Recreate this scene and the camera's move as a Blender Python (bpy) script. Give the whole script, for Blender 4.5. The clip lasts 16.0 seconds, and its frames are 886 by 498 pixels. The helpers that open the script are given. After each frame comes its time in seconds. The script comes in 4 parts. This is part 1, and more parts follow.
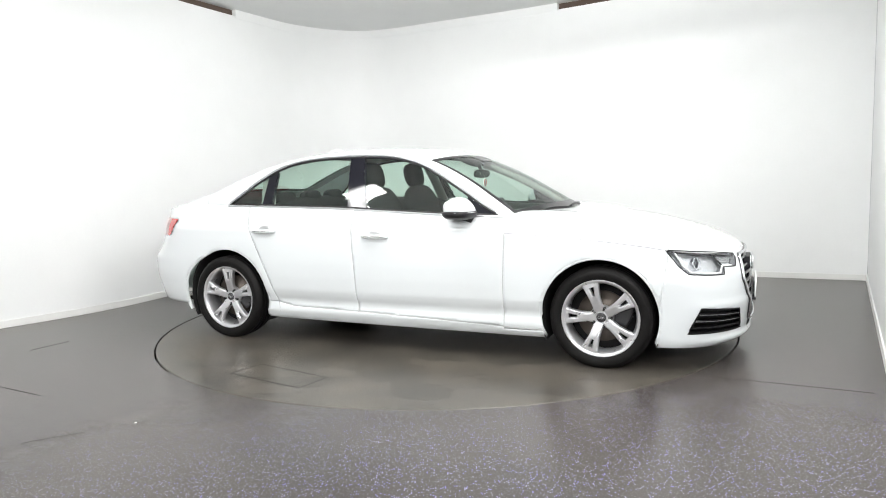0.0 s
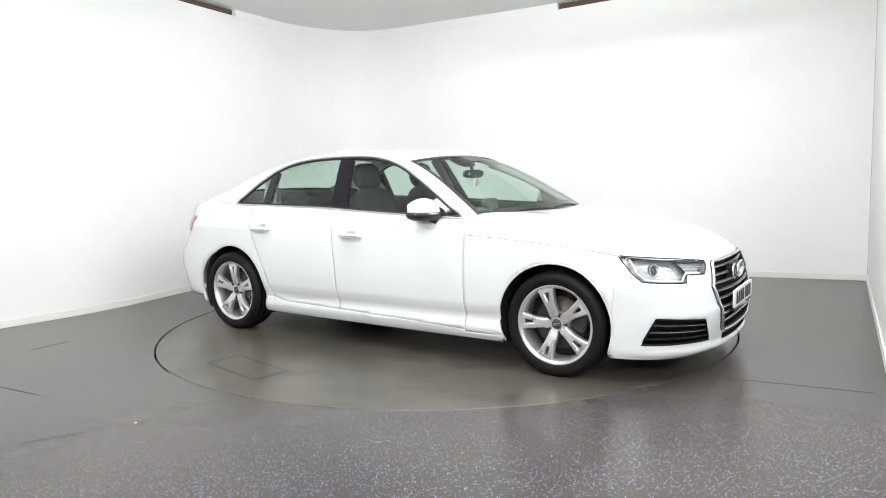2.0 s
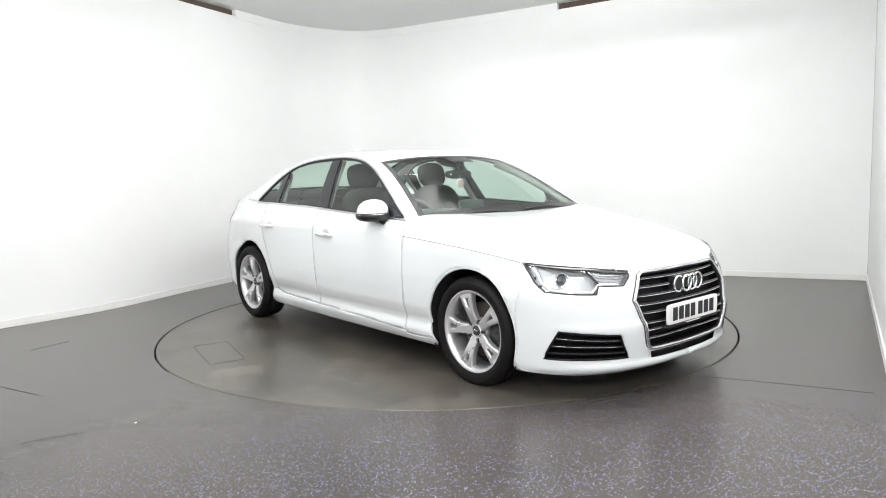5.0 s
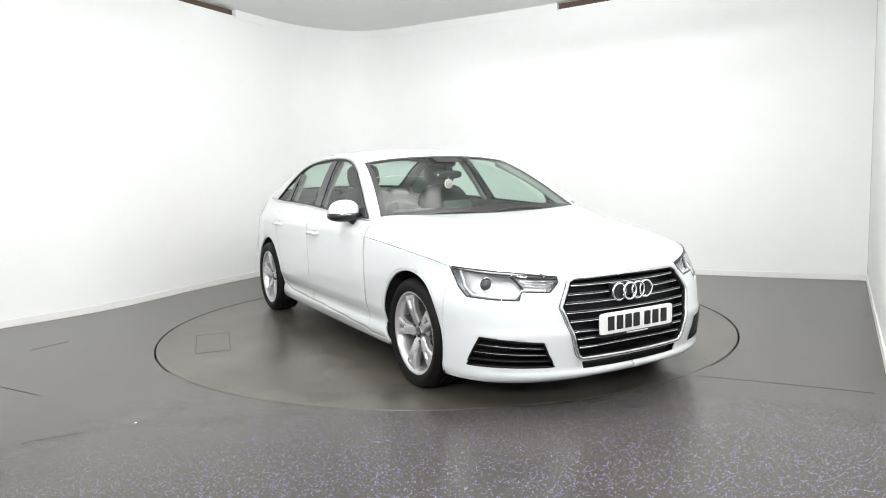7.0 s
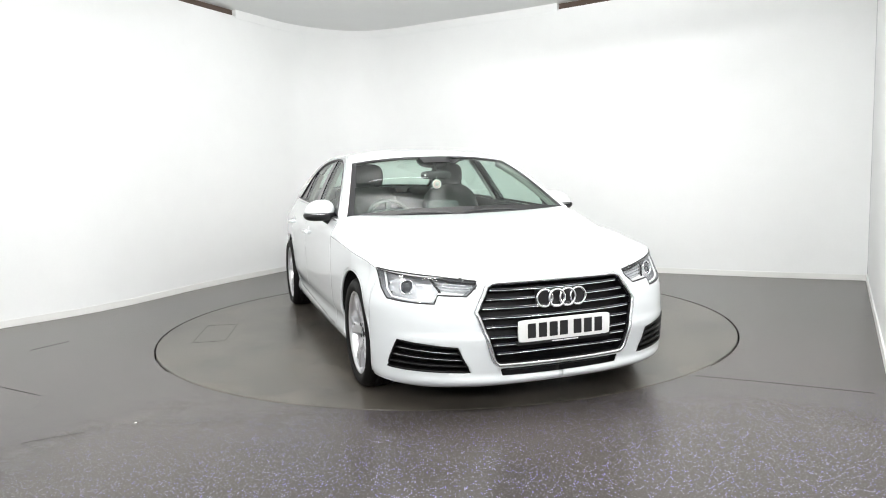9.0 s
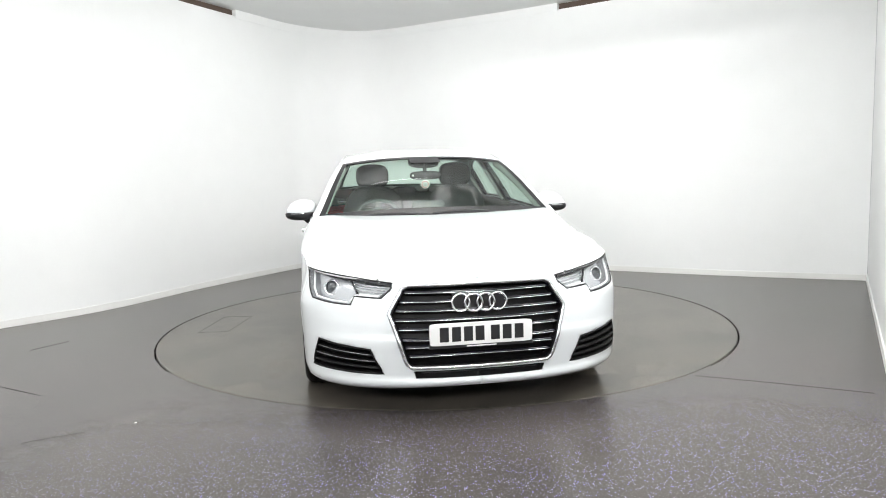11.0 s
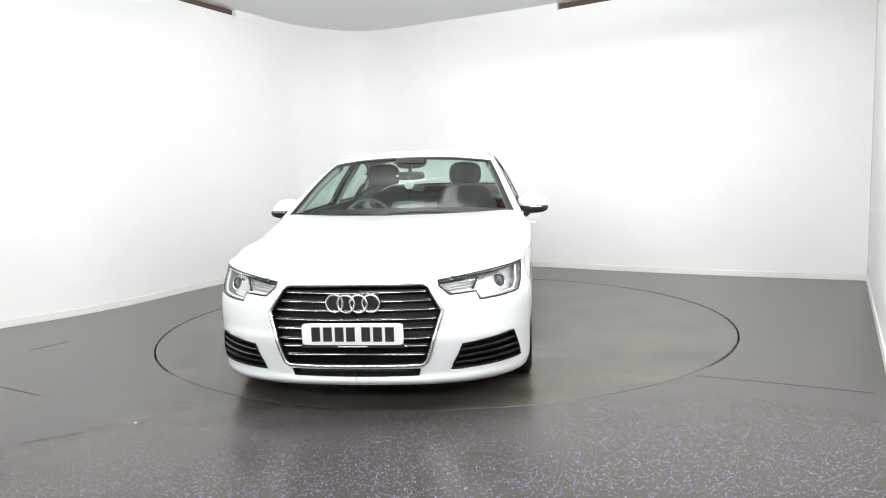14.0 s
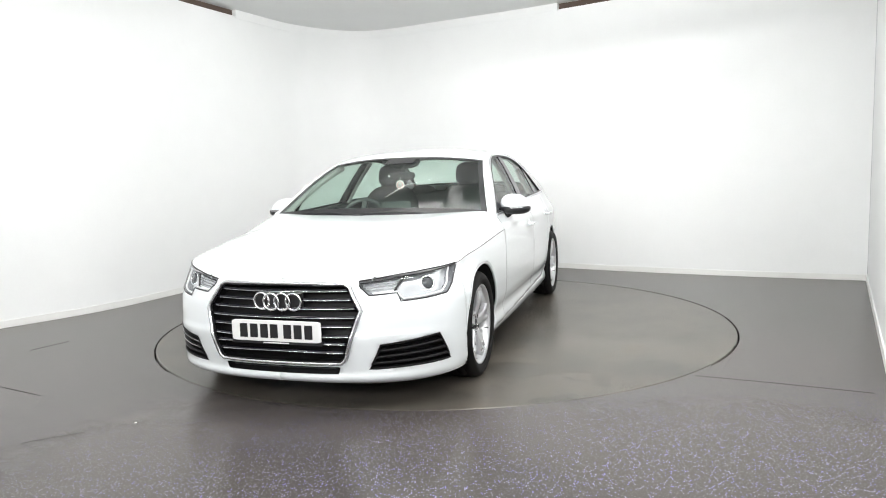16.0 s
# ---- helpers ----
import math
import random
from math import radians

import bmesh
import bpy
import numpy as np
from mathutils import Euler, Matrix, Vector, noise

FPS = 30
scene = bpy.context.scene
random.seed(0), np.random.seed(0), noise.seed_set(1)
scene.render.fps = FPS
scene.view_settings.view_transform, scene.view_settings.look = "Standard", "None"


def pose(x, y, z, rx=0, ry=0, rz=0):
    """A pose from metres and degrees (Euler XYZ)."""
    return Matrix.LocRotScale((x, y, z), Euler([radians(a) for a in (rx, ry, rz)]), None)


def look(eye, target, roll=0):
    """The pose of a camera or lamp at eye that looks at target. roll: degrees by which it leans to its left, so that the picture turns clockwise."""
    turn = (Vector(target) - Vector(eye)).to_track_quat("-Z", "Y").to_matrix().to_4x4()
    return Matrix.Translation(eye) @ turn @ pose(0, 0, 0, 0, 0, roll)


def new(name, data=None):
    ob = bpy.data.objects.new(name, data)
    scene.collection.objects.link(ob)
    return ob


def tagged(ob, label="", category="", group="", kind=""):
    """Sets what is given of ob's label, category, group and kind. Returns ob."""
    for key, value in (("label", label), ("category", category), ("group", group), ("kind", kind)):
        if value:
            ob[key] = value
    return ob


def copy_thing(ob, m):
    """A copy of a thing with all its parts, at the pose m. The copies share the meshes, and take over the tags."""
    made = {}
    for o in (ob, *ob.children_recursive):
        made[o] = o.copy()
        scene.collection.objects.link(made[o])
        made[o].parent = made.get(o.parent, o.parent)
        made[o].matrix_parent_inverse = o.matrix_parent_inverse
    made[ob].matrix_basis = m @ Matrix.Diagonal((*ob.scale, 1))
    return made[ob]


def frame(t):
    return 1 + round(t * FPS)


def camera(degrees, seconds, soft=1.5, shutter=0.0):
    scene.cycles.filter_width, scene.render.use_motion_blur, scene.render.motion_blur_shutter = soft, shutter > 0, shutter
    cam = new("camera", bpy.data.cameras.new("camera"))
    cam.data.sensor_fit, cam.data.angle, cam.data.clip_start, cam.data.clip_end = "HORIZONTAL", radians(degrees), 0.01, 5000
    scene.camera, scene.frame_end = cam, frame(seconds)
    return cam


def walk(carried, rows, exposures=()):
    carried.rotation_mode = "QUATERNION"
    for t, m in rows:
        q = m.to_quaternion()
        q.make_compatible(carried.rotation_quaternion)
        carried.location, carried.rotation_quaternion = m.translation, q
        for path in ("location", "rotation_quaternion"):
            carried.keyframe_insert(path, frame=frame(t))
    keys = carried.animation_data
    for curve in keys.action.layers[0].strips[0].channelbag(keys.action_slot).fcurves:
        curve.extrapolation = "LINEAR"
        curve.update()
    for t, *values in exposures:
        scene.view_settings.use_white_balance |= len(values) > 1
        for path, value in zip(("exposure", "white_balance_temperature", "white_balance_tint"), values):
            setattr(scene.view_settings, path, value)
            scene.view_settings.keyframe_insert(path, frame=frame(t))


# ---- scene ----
cam = camera(65.78, 16.0, soft=1.0)
EYE = Vector((0.0, -5.705, 1.204))
CAM_POSE = look(EYE, EYE + Vector((-0.001298, 0.994339, -0.10625)), -1.638)
walk(cam, [(0.0, CAM_POSE), (16.0, CAM_POSE)], exposures=[(0.0, -0.09), (16.0, -0.09)])

# ---- world and lamps ----
world = bpy.data.worlds.new("world")
world.use_nodes = True
world.node_tree.nodes["Background"].inputs[0].default_value = (0.8, 0.85, 0.9, 1)
world.node_tree.nodes["Background"].inputs[1].default_value = 0.3
scene.world = world

CEILING_Z = 3.262
# ceiling panels: place and power; hung fill panels: place, aim, power and size
LAMP_PLACES = [(-2.6, -1.6, 10), (-0.9, -1.6, 20), (0.7, -1.6, 27), (1.9, -1.6, 26)]
LAMP_SIZE = (0.6, 0.24)
# the hung panels are unseen, added to even out walls, ceiling and car front
FILL_FLOODS = [((-2.6, -3.4, 2.85), (-2.4, 3.0, 1.3), 25, (0.6, 0.3)), ((-0.9, -3.4, 2.85), (-1.0, 3.0, 1.3), 20, (0.6, 0.3)),
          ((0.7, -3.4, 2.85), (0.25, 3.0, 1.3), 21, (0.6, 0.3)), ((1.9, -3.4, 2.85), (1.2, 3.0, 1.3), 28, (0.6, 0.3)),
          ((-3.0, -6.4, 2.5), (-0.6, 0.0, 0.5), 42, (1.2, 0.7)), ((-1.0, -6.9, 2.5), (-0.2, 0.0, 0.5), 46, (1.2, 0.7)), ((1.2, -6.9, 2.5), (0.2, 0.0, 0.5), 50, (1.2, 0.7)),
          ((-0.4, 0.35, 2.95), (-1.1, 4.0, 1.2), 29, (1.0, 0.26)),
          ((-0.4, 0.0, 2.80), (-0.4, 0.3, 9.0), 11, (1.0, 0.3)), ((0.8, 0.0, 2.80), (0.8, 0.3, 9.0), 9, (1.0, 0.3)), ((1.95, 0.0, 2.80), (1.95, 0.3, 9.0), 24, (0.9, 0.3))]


def place_lamps():
    def area(power, size):
        data = bpy.data.lights.new("panel_glow", "AREA")
        data.shape, data.size, data.size_y = "RECTANGLE", size[0] * 0.94, size[1] * 0.94
        data.energy, data.color = power, (1.0, 0.998, 0.982)
        return new("panel_glow", data)

    for x, y, power in LAMP_PLACES:
        area(power, LAMP_SIZE).location = (x, y, CEILING_Z - 0.06)
    for eye, aim, power, size in FILL_FLOODS:
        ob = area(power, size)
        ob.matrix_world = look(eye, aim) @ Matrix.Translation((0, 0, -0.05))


place_lamps()


# ---- materials ----
def mat(name, color, rough=0.5, metal=0.0, grain=0.0, scale=30.0, bump=0.0, wear=0.0, coat=0.0, spec=0.5):
    """Principled surface with fine grain, broad wear and fine relief."""
    m = bpy.data.materials.new(name)
    m.use_nodes = True
    nt = m.node_tree
    b = nt.nodes["Principled BSDF"]
    b.inputs["Roughness"].default_value = rough
    b.inputs["Metallic"].default_value = metal
    b.inputs["Coat Weight"].default_value = coat
    b.inputs["Coat Roughness"].default_value = 0.05
    b.inputs["Specular IOR Level"].default_value = spec
    b.inputs["Base Color"].default_value = (*color, 1)
    if grain or wear or bump:
        tc = nt.nodes.new("ShaderNodeTexCoord")
        n1 = nt.nodes.new("ShaderNodeTexNoise")
        n1.inputs["Scale"].default_value = scale
        n1.inputs["Detail"].default_value = 6
        n2 = nt.nodes.new("ShaderNodeTexNoise")
        n2.inputs["Scale"].default_value = scale * 0.07
        n2.inputs["Detail"].default_value = 4
        nt.links.new(tc.outputs["Object"], n1.inputs["Vector"])
        nt.links.new(tc.outputs["Object"], n2.inputs["Vector"])
        h = nt.nodes.new("ShaderNodeHueSaturation")
        h.inputs["Color"].default_value = (*color, 1)
        a = nt.nodes.new("ShaderNodeMath")
        a.operation = "MULTIPLY_ADD"
        nt.links.new(n1.outputs[0], a.inputs[0])
        a.inputs[1].default_value = grain * 2
        c = nt.nodes.new("ShaderNodeMath")
        c.operation = "MULTIPLY_ADD"
        nt.links.new(n2.outputs[0], c.inputs[0])
        c.inputs[1].default_value = wear * 2
        c.inputs[2].default_value = 1 - grain - wear
        nt.links.new(c.outputs[0], a.inputs[2])
        nt.links.new(a.outputs[0], h.inputs["Value"])
        nt.links.new(h.outputs[0], b.inputs["Base Color"])
        r = nt.nodes.new("ShaderNodeMapRange")
        r.inputs["To Min"].default_value = max(rough - 0.08, 0.02)
        r.inputs["To Max"].default_value = min(rough + 0.08, 1)
        nt.links.new(n2.outputs[0], r.inputs["Value"])
        if wear:
            nt.links.new(r.outputs[0], b.inputs["Roughness"])
        if bump:
            bp = nt.nodes.new("ShaderNodeBump")
            bp.inputs["Strength"].default_value = bump
            bp.inputs["Distance"].default_value = 0.002
            nt.links.new(n1.outputs[0], bp.inputs["Height"])
            nt.links.new(bp.outputs[0], b.inputs["Normal"])
    return m


def glow(name, color, strength):
    m = bpy.data.materials.new(name)
    m.use_nodes = True
    b = m.node_tree.nodes["Principled BSDF"]
    b.inputs["Base Color"].default_value = (*color, 1)
    b.inputs["Emission Color"].default_value = (*color, 1)
    b.inputs["Emission Strength"].default_value = strength
    return m


def glass(name, tint, gloss=0.08):
    """A thin pane: tinted clear with a mirror gloss."""
    m = bpy.data.materials.new(name)
    m.use_nodes = True
    nt = m.node_tree
    nt.nodes.clear()
    out = nt.nodes.new("ShaderNodeOutputMaterial")
    mix = nt.nodes.new("ShaderNodeMixShader")
    tr = nt.nodes.new("ShaderNodeBsdfTransparent")
    tr.inputs[0].default_value = (*tint, 1)
    gl = nt.nodes.new("ShaderNodeBsdfGlossy")
    gl.inputs["Roughness"].default_value = 0.015
    lw = nt.nodes.new("ShaderNodeLayerWeight")
    lw.inputs["Blend"].default_value = 0.5
    pw = nt.nodes.new("ShaderNodeMath")
    pw.operation = "POWER"
    pw.inputs[1].default_value = 4.5
    nt.links.new(lw.outputs["Facing"], pw.inputs[0])
    fr = nt.nodes.new("ShaderNodeMath")
    fr.operation = "MULTIPLY_ADD"
    fr.inputs[1].default_value, fr.inputs[2].default_value = 0.55, gloss
    nt.links.new(pw.outputs[0], fr.inputs[0])
    nt.links.new(fr.outputs[0], mix.inputs[0])
    nt.links.new(tr.outputs[0], mix.inputs[1])
    nt.links.new(gl.outputs[0], mix.inputs[2])
    nt.links.new(mix.outputs[0], out.inputs[0])
    return m


def floor_material(name, base, fleck, stain=0.2, rough=(0.2, 0.38), spec=0.5, cloud=0.8):
    """Grey safety vinyl: broad scuffs, fine grain, bright and bluish flecks."""
    m = bpy.data.materials.new(name)
    m.use_nodes = True
    nt = m.node_tree
    N, L = nt.nodes.new, nt.links.new
    b = nt.nodes["Principled BSDF"]
    tc = N("ShaderNodeTexCoord")

    def noise_node(scale, detail, rough=0.6):
        n = N("ShaderNodeTexNoise")
        n.inputs["Scale"].default_value, n.inputs["Detail"].default_value, n.inputs["Roughness"].default_value = scale, detail, rough
        L(tc.outputs["Object"], n.inputs["Vector"])
        return n

    broad, fine = noise_node(cloud, 6, 0.55), noise_node(140, 3)
    ramp = N("ShaderNodeValToRGB")
    ramp.color_ramp.elements[0].position, ramp.color_ramp.elements[1].position = 0.22, 0.78
    ramp.color_ramp.elements[0].color = (*[c * (1 - stain) for c in base], 1)
    ramp.color_ramp.elements[1].color = (base[0] * (1 + stain), base[1] * (1 + stain * 0.85), base[2] * (1 + stain * 0.6), 1)
    L(broad.outputs[0], ramp.inputs[0])
    mid_stop = ramp.color_ramp.elements.new(0.5)
    mid_stop.color = (base[0] * 1.03, base[1] * 0.99, base[2] * 0.90, 1)
    vor = N("ShaderNodeTexVoronoi")
    vor.inputs["Scale"].default_value = 108
    L(tc.outputs["Object"], vor.inputs["Vector"])
    lt = N("ShaderNodeMath")
    lt.operation = "LESS_THAN"
    lt.inputs[1].default_value = 0.30
    L(vor.outputs["Distance"], lt.inputs[0])
    sep = N("ShaderNodeSeparateColor")
    L(vor.outputs["Color"], sep.inputs[0])
    gt = N("ShaderNodeMath")
    gt.operation = "GREATER_THAN"
    gt.inputs[1].default_value = 0.62
    L(sep.outputs[0], gt.inputs[0])
    mul = N("ShaderNodeMath")
    mul.operation = "MULTIPLY"
    L(lt.outputs[0], mul.inputs[0])
    L(gt.outputs[0], mul.inputs[1])
    mul2 = N("ShaderNodeMath")
    mul2.operation = "MULTIPLY"
    # the flecks are worn off away from the front sheet
    pos = N("ShaderNodeSeparateXYZ")
    L(tc.outputs["Object"], pos.inputs[0])

    def fade(socket, lo, hi):
        r = N("ShaderNodeMapRange")
        r.interpolation_type = "SMOOTHSTEP"
        r.inputs["From Min"].default_value, r.inputs["From Max"].default_value = lo, hi
        L(socket, r.inputs["Value"])
        return r.outputs[0]

    worn = N("ShaderNodeMath")
    worn.operation = "MULTIPLY"
    L(fade(pos.outputs["Y"], -1.8, -3.1), worn.inputs[0])
    L(fade(pos.outputs["X"], -2.6, -0.3), worn.inputs[1])
    keep = N("ShaderNodeMath")
    keep.operation, keep.use_clamp = "MULTIPLY_ADD", True
    keep.inputs[1].default_value, keep.inputs[2].default_value = fleck, 0.10 * fleck
    L(worn.outputs[0], keep.inputs[0])
    L(keep.outputs[0], mul2.inputs[1])
    L(mul.outputs[0], mul2.inputs[0])
    hue = N("ShaderNodeValToRGB")
    hue.color_ramp.elements[0].color = (0.25, 0.21, 0.70, 1)
    hue.color_ramp.elements[1].color = (0.50, 0.485, 0.55, 1)
    L(sep.outputs[1], hue.inputs[0])
    grain = N("ShaderNodeMix")
    grain.data_type, grain.blend_type = "RGBA", "MULTIPLY"
    grain.inputs["Factor"].default_value = 0.5
    L(ramp.outputs[0], grain.inputs["A"])
    gr = N("ShaderNodeMapRange")
    gr.inputs["To Min"].default_value, gr.inputs["To Max"].default_value = 0.7, 1.3
    L(fine.outputs[0], gr.inputs["Value"])
    L(gr.outputs[0], grain.inputs["B"])
    mx = N("ShaderNodeMix")
    mx.data_type = "RGBA"
    L(mul2.outputs[0], mx.inputs["Factor"])
    L(grain.outputs["Result"], mx.inputs["A"])
    L(hue.outputs[0], mx.inputs["B"])
    L(mx.outputs["Result"], b.inputs["Base Color"])
    rr = N("ShaderNodeMapRange")
    rr.inputs["To Min"].default_value, rr.inputs["To Max"].default_value = rough
    b.inputs["Specular IOR Level"].default_value = spec
    L(fine.outputs[0], rr.inputs["Value"])
    L(rr.outputs[0], b.inputs["Roughness"])
    bp = N("ShaderNodeBump")
    bp.inputs["Strength"].default_value, bp.inputs["Distance"].default_value = 0.12, 0.001
    L(fine.outputs[0], bp.inputs["Height"])
    L(bp.outputs[0], b.inputs["Normal"])
    return m


WALL = mat("white_wall_paint", (0.85, 0.86, 0.858), 0.6, grain=0.015, scale=60, bump=0.05, wear=0.02)
CEIL = mat("ceiling_paint", (0.78, 0.79, 0.785), 0.7, grain=0.02, scale=40, wear=0.03)
TRIM = mat("trim_paint", (0.8, 0.8, 0.78), 0.45, grain=0.02, scale=50, wear=0.03)
GAP = mat("dark_gap", (0.10, 0.07, 0.055), 0.8, grain=0.2, scale=20)
FLOOR = floor_material("speckled_vinyl", (0.076, 0.070, 0.0705), 0.85, 0.22, (0.2, 0.32), 0.42)
DECK = floor_material("turntable_vinyl", (0.086, 0.080, 0.074), 0.0, 0.62, (0.22, 0.34), 0.42, 2.0)
JOINT = mat("dirty_joint", (0.026, 0.024, 0.023), 0.7, grain=0.2, scale=30)
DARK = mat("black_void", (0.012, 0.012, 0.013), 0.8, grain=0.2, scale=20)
PAINT = mat("white_car_paint", (0.757, 0.79, 0.805), 0.28, grain=0.006, scale=400, coat=1.0)
SEAM = mat("shut_line_shadow_gap", (0.36, 0.36, 0.365), 0.8, grain=0.1, scale=50)
SHUT = mat("bonnet_gap_shadow", (0.19, 0.19, 0.195), 0.8, grain=0.1, scale=50)
FRIT = mat("black_ceramic_edge", (0.012, 0.012, 0.014), 0.22, grain=0.05, scale=60)
VOID = mat("matt_black_grille", (0.006, 0.006, 0.0065), 0.5, grain=0.2, scale=90, spec=0.25)
BLACK = mat("black_plastic", (0.012, 0.012, 0.0135), 0.42, grain=0.15, scale=120, bump=0.08)
GLOSSBLACK = mat("gloss_black", (0.006, 0.006, 0.011), 0.06, grain=0.05, scale=60)
CHROME = mat("chrome", (0.82, 0.83, 0.85), 0.12, 1.0, grain=0.03, scale=90)
SURROUND = mat("bright_grille_frame", (0.74, 0.75, 0.77), 0.22, 1.0, grain=0.03, scale=150)
SATIN = mat("satin_aluminium_trim", (0.72, 0.73, 0.75), 0.3, 1.0, grain=0.04, scale=200)
ALLOY = mat("silver_alloy", (0.68, 0.68, 0.70), 0.3, 0.75, grain=0.03, scale=300, wear=0.03)
RUBBER = mat("tyre_rubber", (0.009, 0.0085, 0.0085), 0.55, grain=0.25, scale=90, bump=0.25, wear=0.15, spec=0.15)
DISC = mat("brake_disc_steel", (0.13, 0.11, 0.095), 0.45, 0.7, grain=0.15, scale=70, wear=0.2)
LINER = mat("arch_liner_felt", (0.008, 0.008, 0.008), 0.9, grain=0.2, scale=60)
PANE = glass("green_tinted_glass", (0.77, 0.89, 0.825), 0.09)
SCREEN = glass("green_windscreen_glass", (0.76, 0.88, 0.82), 0.075)
LENS = glass("clear_lens", (0.96, 0.97, 0.98), 0.03)
LAMPBODY = mat("lamp_reflector", (0.62, 0.63, 0.65), 0.25, 0.6, grain=0.05, scale=120)
REDLENS = mat("red_tail_lens", (0.62, 0.03, 0.03), 0.12, coat=1.0, grain=0.05, scale=150)
CLOTH = mat("black_seat_cloth", (0.036, 0.038, 0.039), 0.85, grain=0.2, scale=220, bump=0.3)
CABIN = mat("dark_cabin_plastic", (0.075, 0.079, 0.08), 0.6, grain=0.12, scale=180, bump=0.1)
CARD = mat("door_card_plastic", (0.05, 0.05, 0.052), 0.6, grain=0.1, scale=120)
HEADLINER = mat("pale_headliner", (0.42, 0.42, 0.40), 0.9, grain=0.05, scale=200)
PLATE = mat("white_plate", (0.86, 0.86, 0.85), 0.35, grain=0.01, scale=60)
INK = mat("black_ink", (0.012, 0.012, 0.013), 0.5, grain=0.05, scale=60)


# ---- mesh helpers ----
def mesh_from(name, verts, faces, smooth=True):
    me = bpy.data.meshes.new(name)
    me.from_pydata([tuple(v) for v in verts], [], [tuple(f) for f in faces])
    me.validate()
    if smooth:
        me.polygons.foreach_set("use_smooth", [True] * len(me.polygons))
    me.update()
    return me


def part(name, data, material, parent=None, label="", thick=0.0, smooth=True, bevel=0.0):
    """Links a bmesh or (verts, faces) as one mesh object under parent."""
    if isinstance(data, tuple):
        me = mesh_from(name, data[0], data[1], smooth)
    elif isinstance(data, bmesh.types.BMesh):
        me = bpy.data.meshes.new(name)
        data.normal_update()
        data.to_mesh(me)
        data.free()
        me.polygons.foreach_set("use_smooth", [smooth] * len(me.polygons))
    else:
        me = data
    if not me.materials:
        me.materials.append(material)
    ob = new(name, me)
    ob.parent = parent
    if label:
        tagged(ob, label)
    if thick:
        s = ob.modifiers.new("thickness", "SOLIDIFY")
        s.thickness, s.offset = thick, 0
    if bevel:
        w = ob.modifiers.new("rounding", "BEVEL")
        w.width, w.segments, w.limit_method = bevel, 3, "ANGLE"
    return ob


def join(*pieces):
    verts, faces = [], []
    for v, f in pieces:
        n = len(verts)
        verts += list(v)
        faces += [tuple(i + n for i in q) for q in f]
    return verts, faces


def grid(rows, closed_u=False, closed_v=False):
    """Faces over a table of points."""
    verts = [p for r in rows for p in r]
    m, n = len(rows), len(rows[0])
    faces = []
    for i in range(m if closed_u else m - 1):
        for j in range(n if closed_v else n - 1):
            a, b = i * n + j, i * n + (j + 1) % n
            c, d = ((i + 1) % m) * n + (j + 1) % n, ((i + 1) % m) * n + j
            faces.append((a, b, c, d))
    return verts, faces


def box(x0, x1, y0, y1, z0, z1):
    v = [(x, y, z) for x in (x0, x1) for y in (y0, y1) for z in (z0, z1)]
    return v, [(0, 1, 3, 2), (4, 6, 7, 5), (0, 4, 5, 1), (2, 3, 7, 6), (0, 2, 6, 4), (1, 5, 7, 3)]


def lathe(profile, n=48, axis="y"):
    """Turns (radius, along) pairs round an axis."""
    rows = []
    for k in range(n):
        a = 2 * math.pi * k / n
        c, s = math.cos(a), math.sin(a)
        if axis == "y":
            rows.append([(r * c, h, r * s) for r, h in profile])
        elif axis == "x":
            rows.append([(h, r * c, r * s) for r, h in profile])
        else:
            rows.append([(r * c, r * s, h) for r, h in profile])
    return grid(rows, closed_u=True)


def sweep(points, section, closed=False, up=(0, 0, 1)):
    """Carries a flat section (side, up) along a line of points."""
    pts = [Vector(p) for p in points]
    n = len(pts)
    rows = []
    for i, p in enumerate(pts):
        a = pts[(i - 1) % n] if closed or i else pts[0]
        b = pts[(i + 1) % n] if closed or i < n - 1 else pts[-1]
        d = (b - a).normalized()
        side = d.cross(Vector(up)).normalized()
        top = side.cross(d).normalized()
        rows.append([tuple(p + side * u + top * w) for u, w in section])
    v, f = grid(rows, closed_u=closed, closed_v=True)
    if not closed:
        k = len(section)
        f += [tuple(range(k))[::-1], tuple(range((n - 1) * k, n * k))]
    return v, f


def tube(points, r, k=8, closed=False, up=(0, 0, 1)):
    return sweep(points, [(r * math.cos(2 * math.pi * i / k), r * math.sin(2 * math.pi * i / k)) for i in range(k)], closed, up)


def moved(piece, m):
    return [tuple(m @ Vector(v)) for v in piece[0]], piece[1]


def rounded_block(sx, sy, sz, p=4.0, n=14, m=20):
    """A superellipsoid block."""
    def e(v, q):
        return math.copysign(abs(v) ** q, v)
    q = 2 / p
    rows = []
    for i in range(n + 1):
        a = -math.pi / 2 + math.pi * i / n
        rows.append([(sx * e(math.cos(a), q) * e(math.cos(b), q), sy * e(math.cos(a), q) * e(math.sin(b), q), sz * e(math.sin(a), q))
                     for b in (2 * math.pi * j / m for j in range(m))])
    return grid(rows, closed_v=True)


def smooth_line(knots, n=12):
    """A soft curve through knots (Catmull-Rom)."""
    k = [Vector(p) for p in knots]
    k = [2 * k[0] - k[1]] + k + [2 * k[-1] - k[-2]]
    out = []
    for i in range(1, len(k) - 2):
        a, b, c, d = k[i - 1:i + 3]
        for j in range(n):
            t = j / n
            out.append(0.5 * ((2 * b) + (c - a) * t + (2 * a - 5 * b + 4 * c - d) * t * t + (3 * b - a - 3 * c + d) * t ** 3))
    return out + [k[-2]]


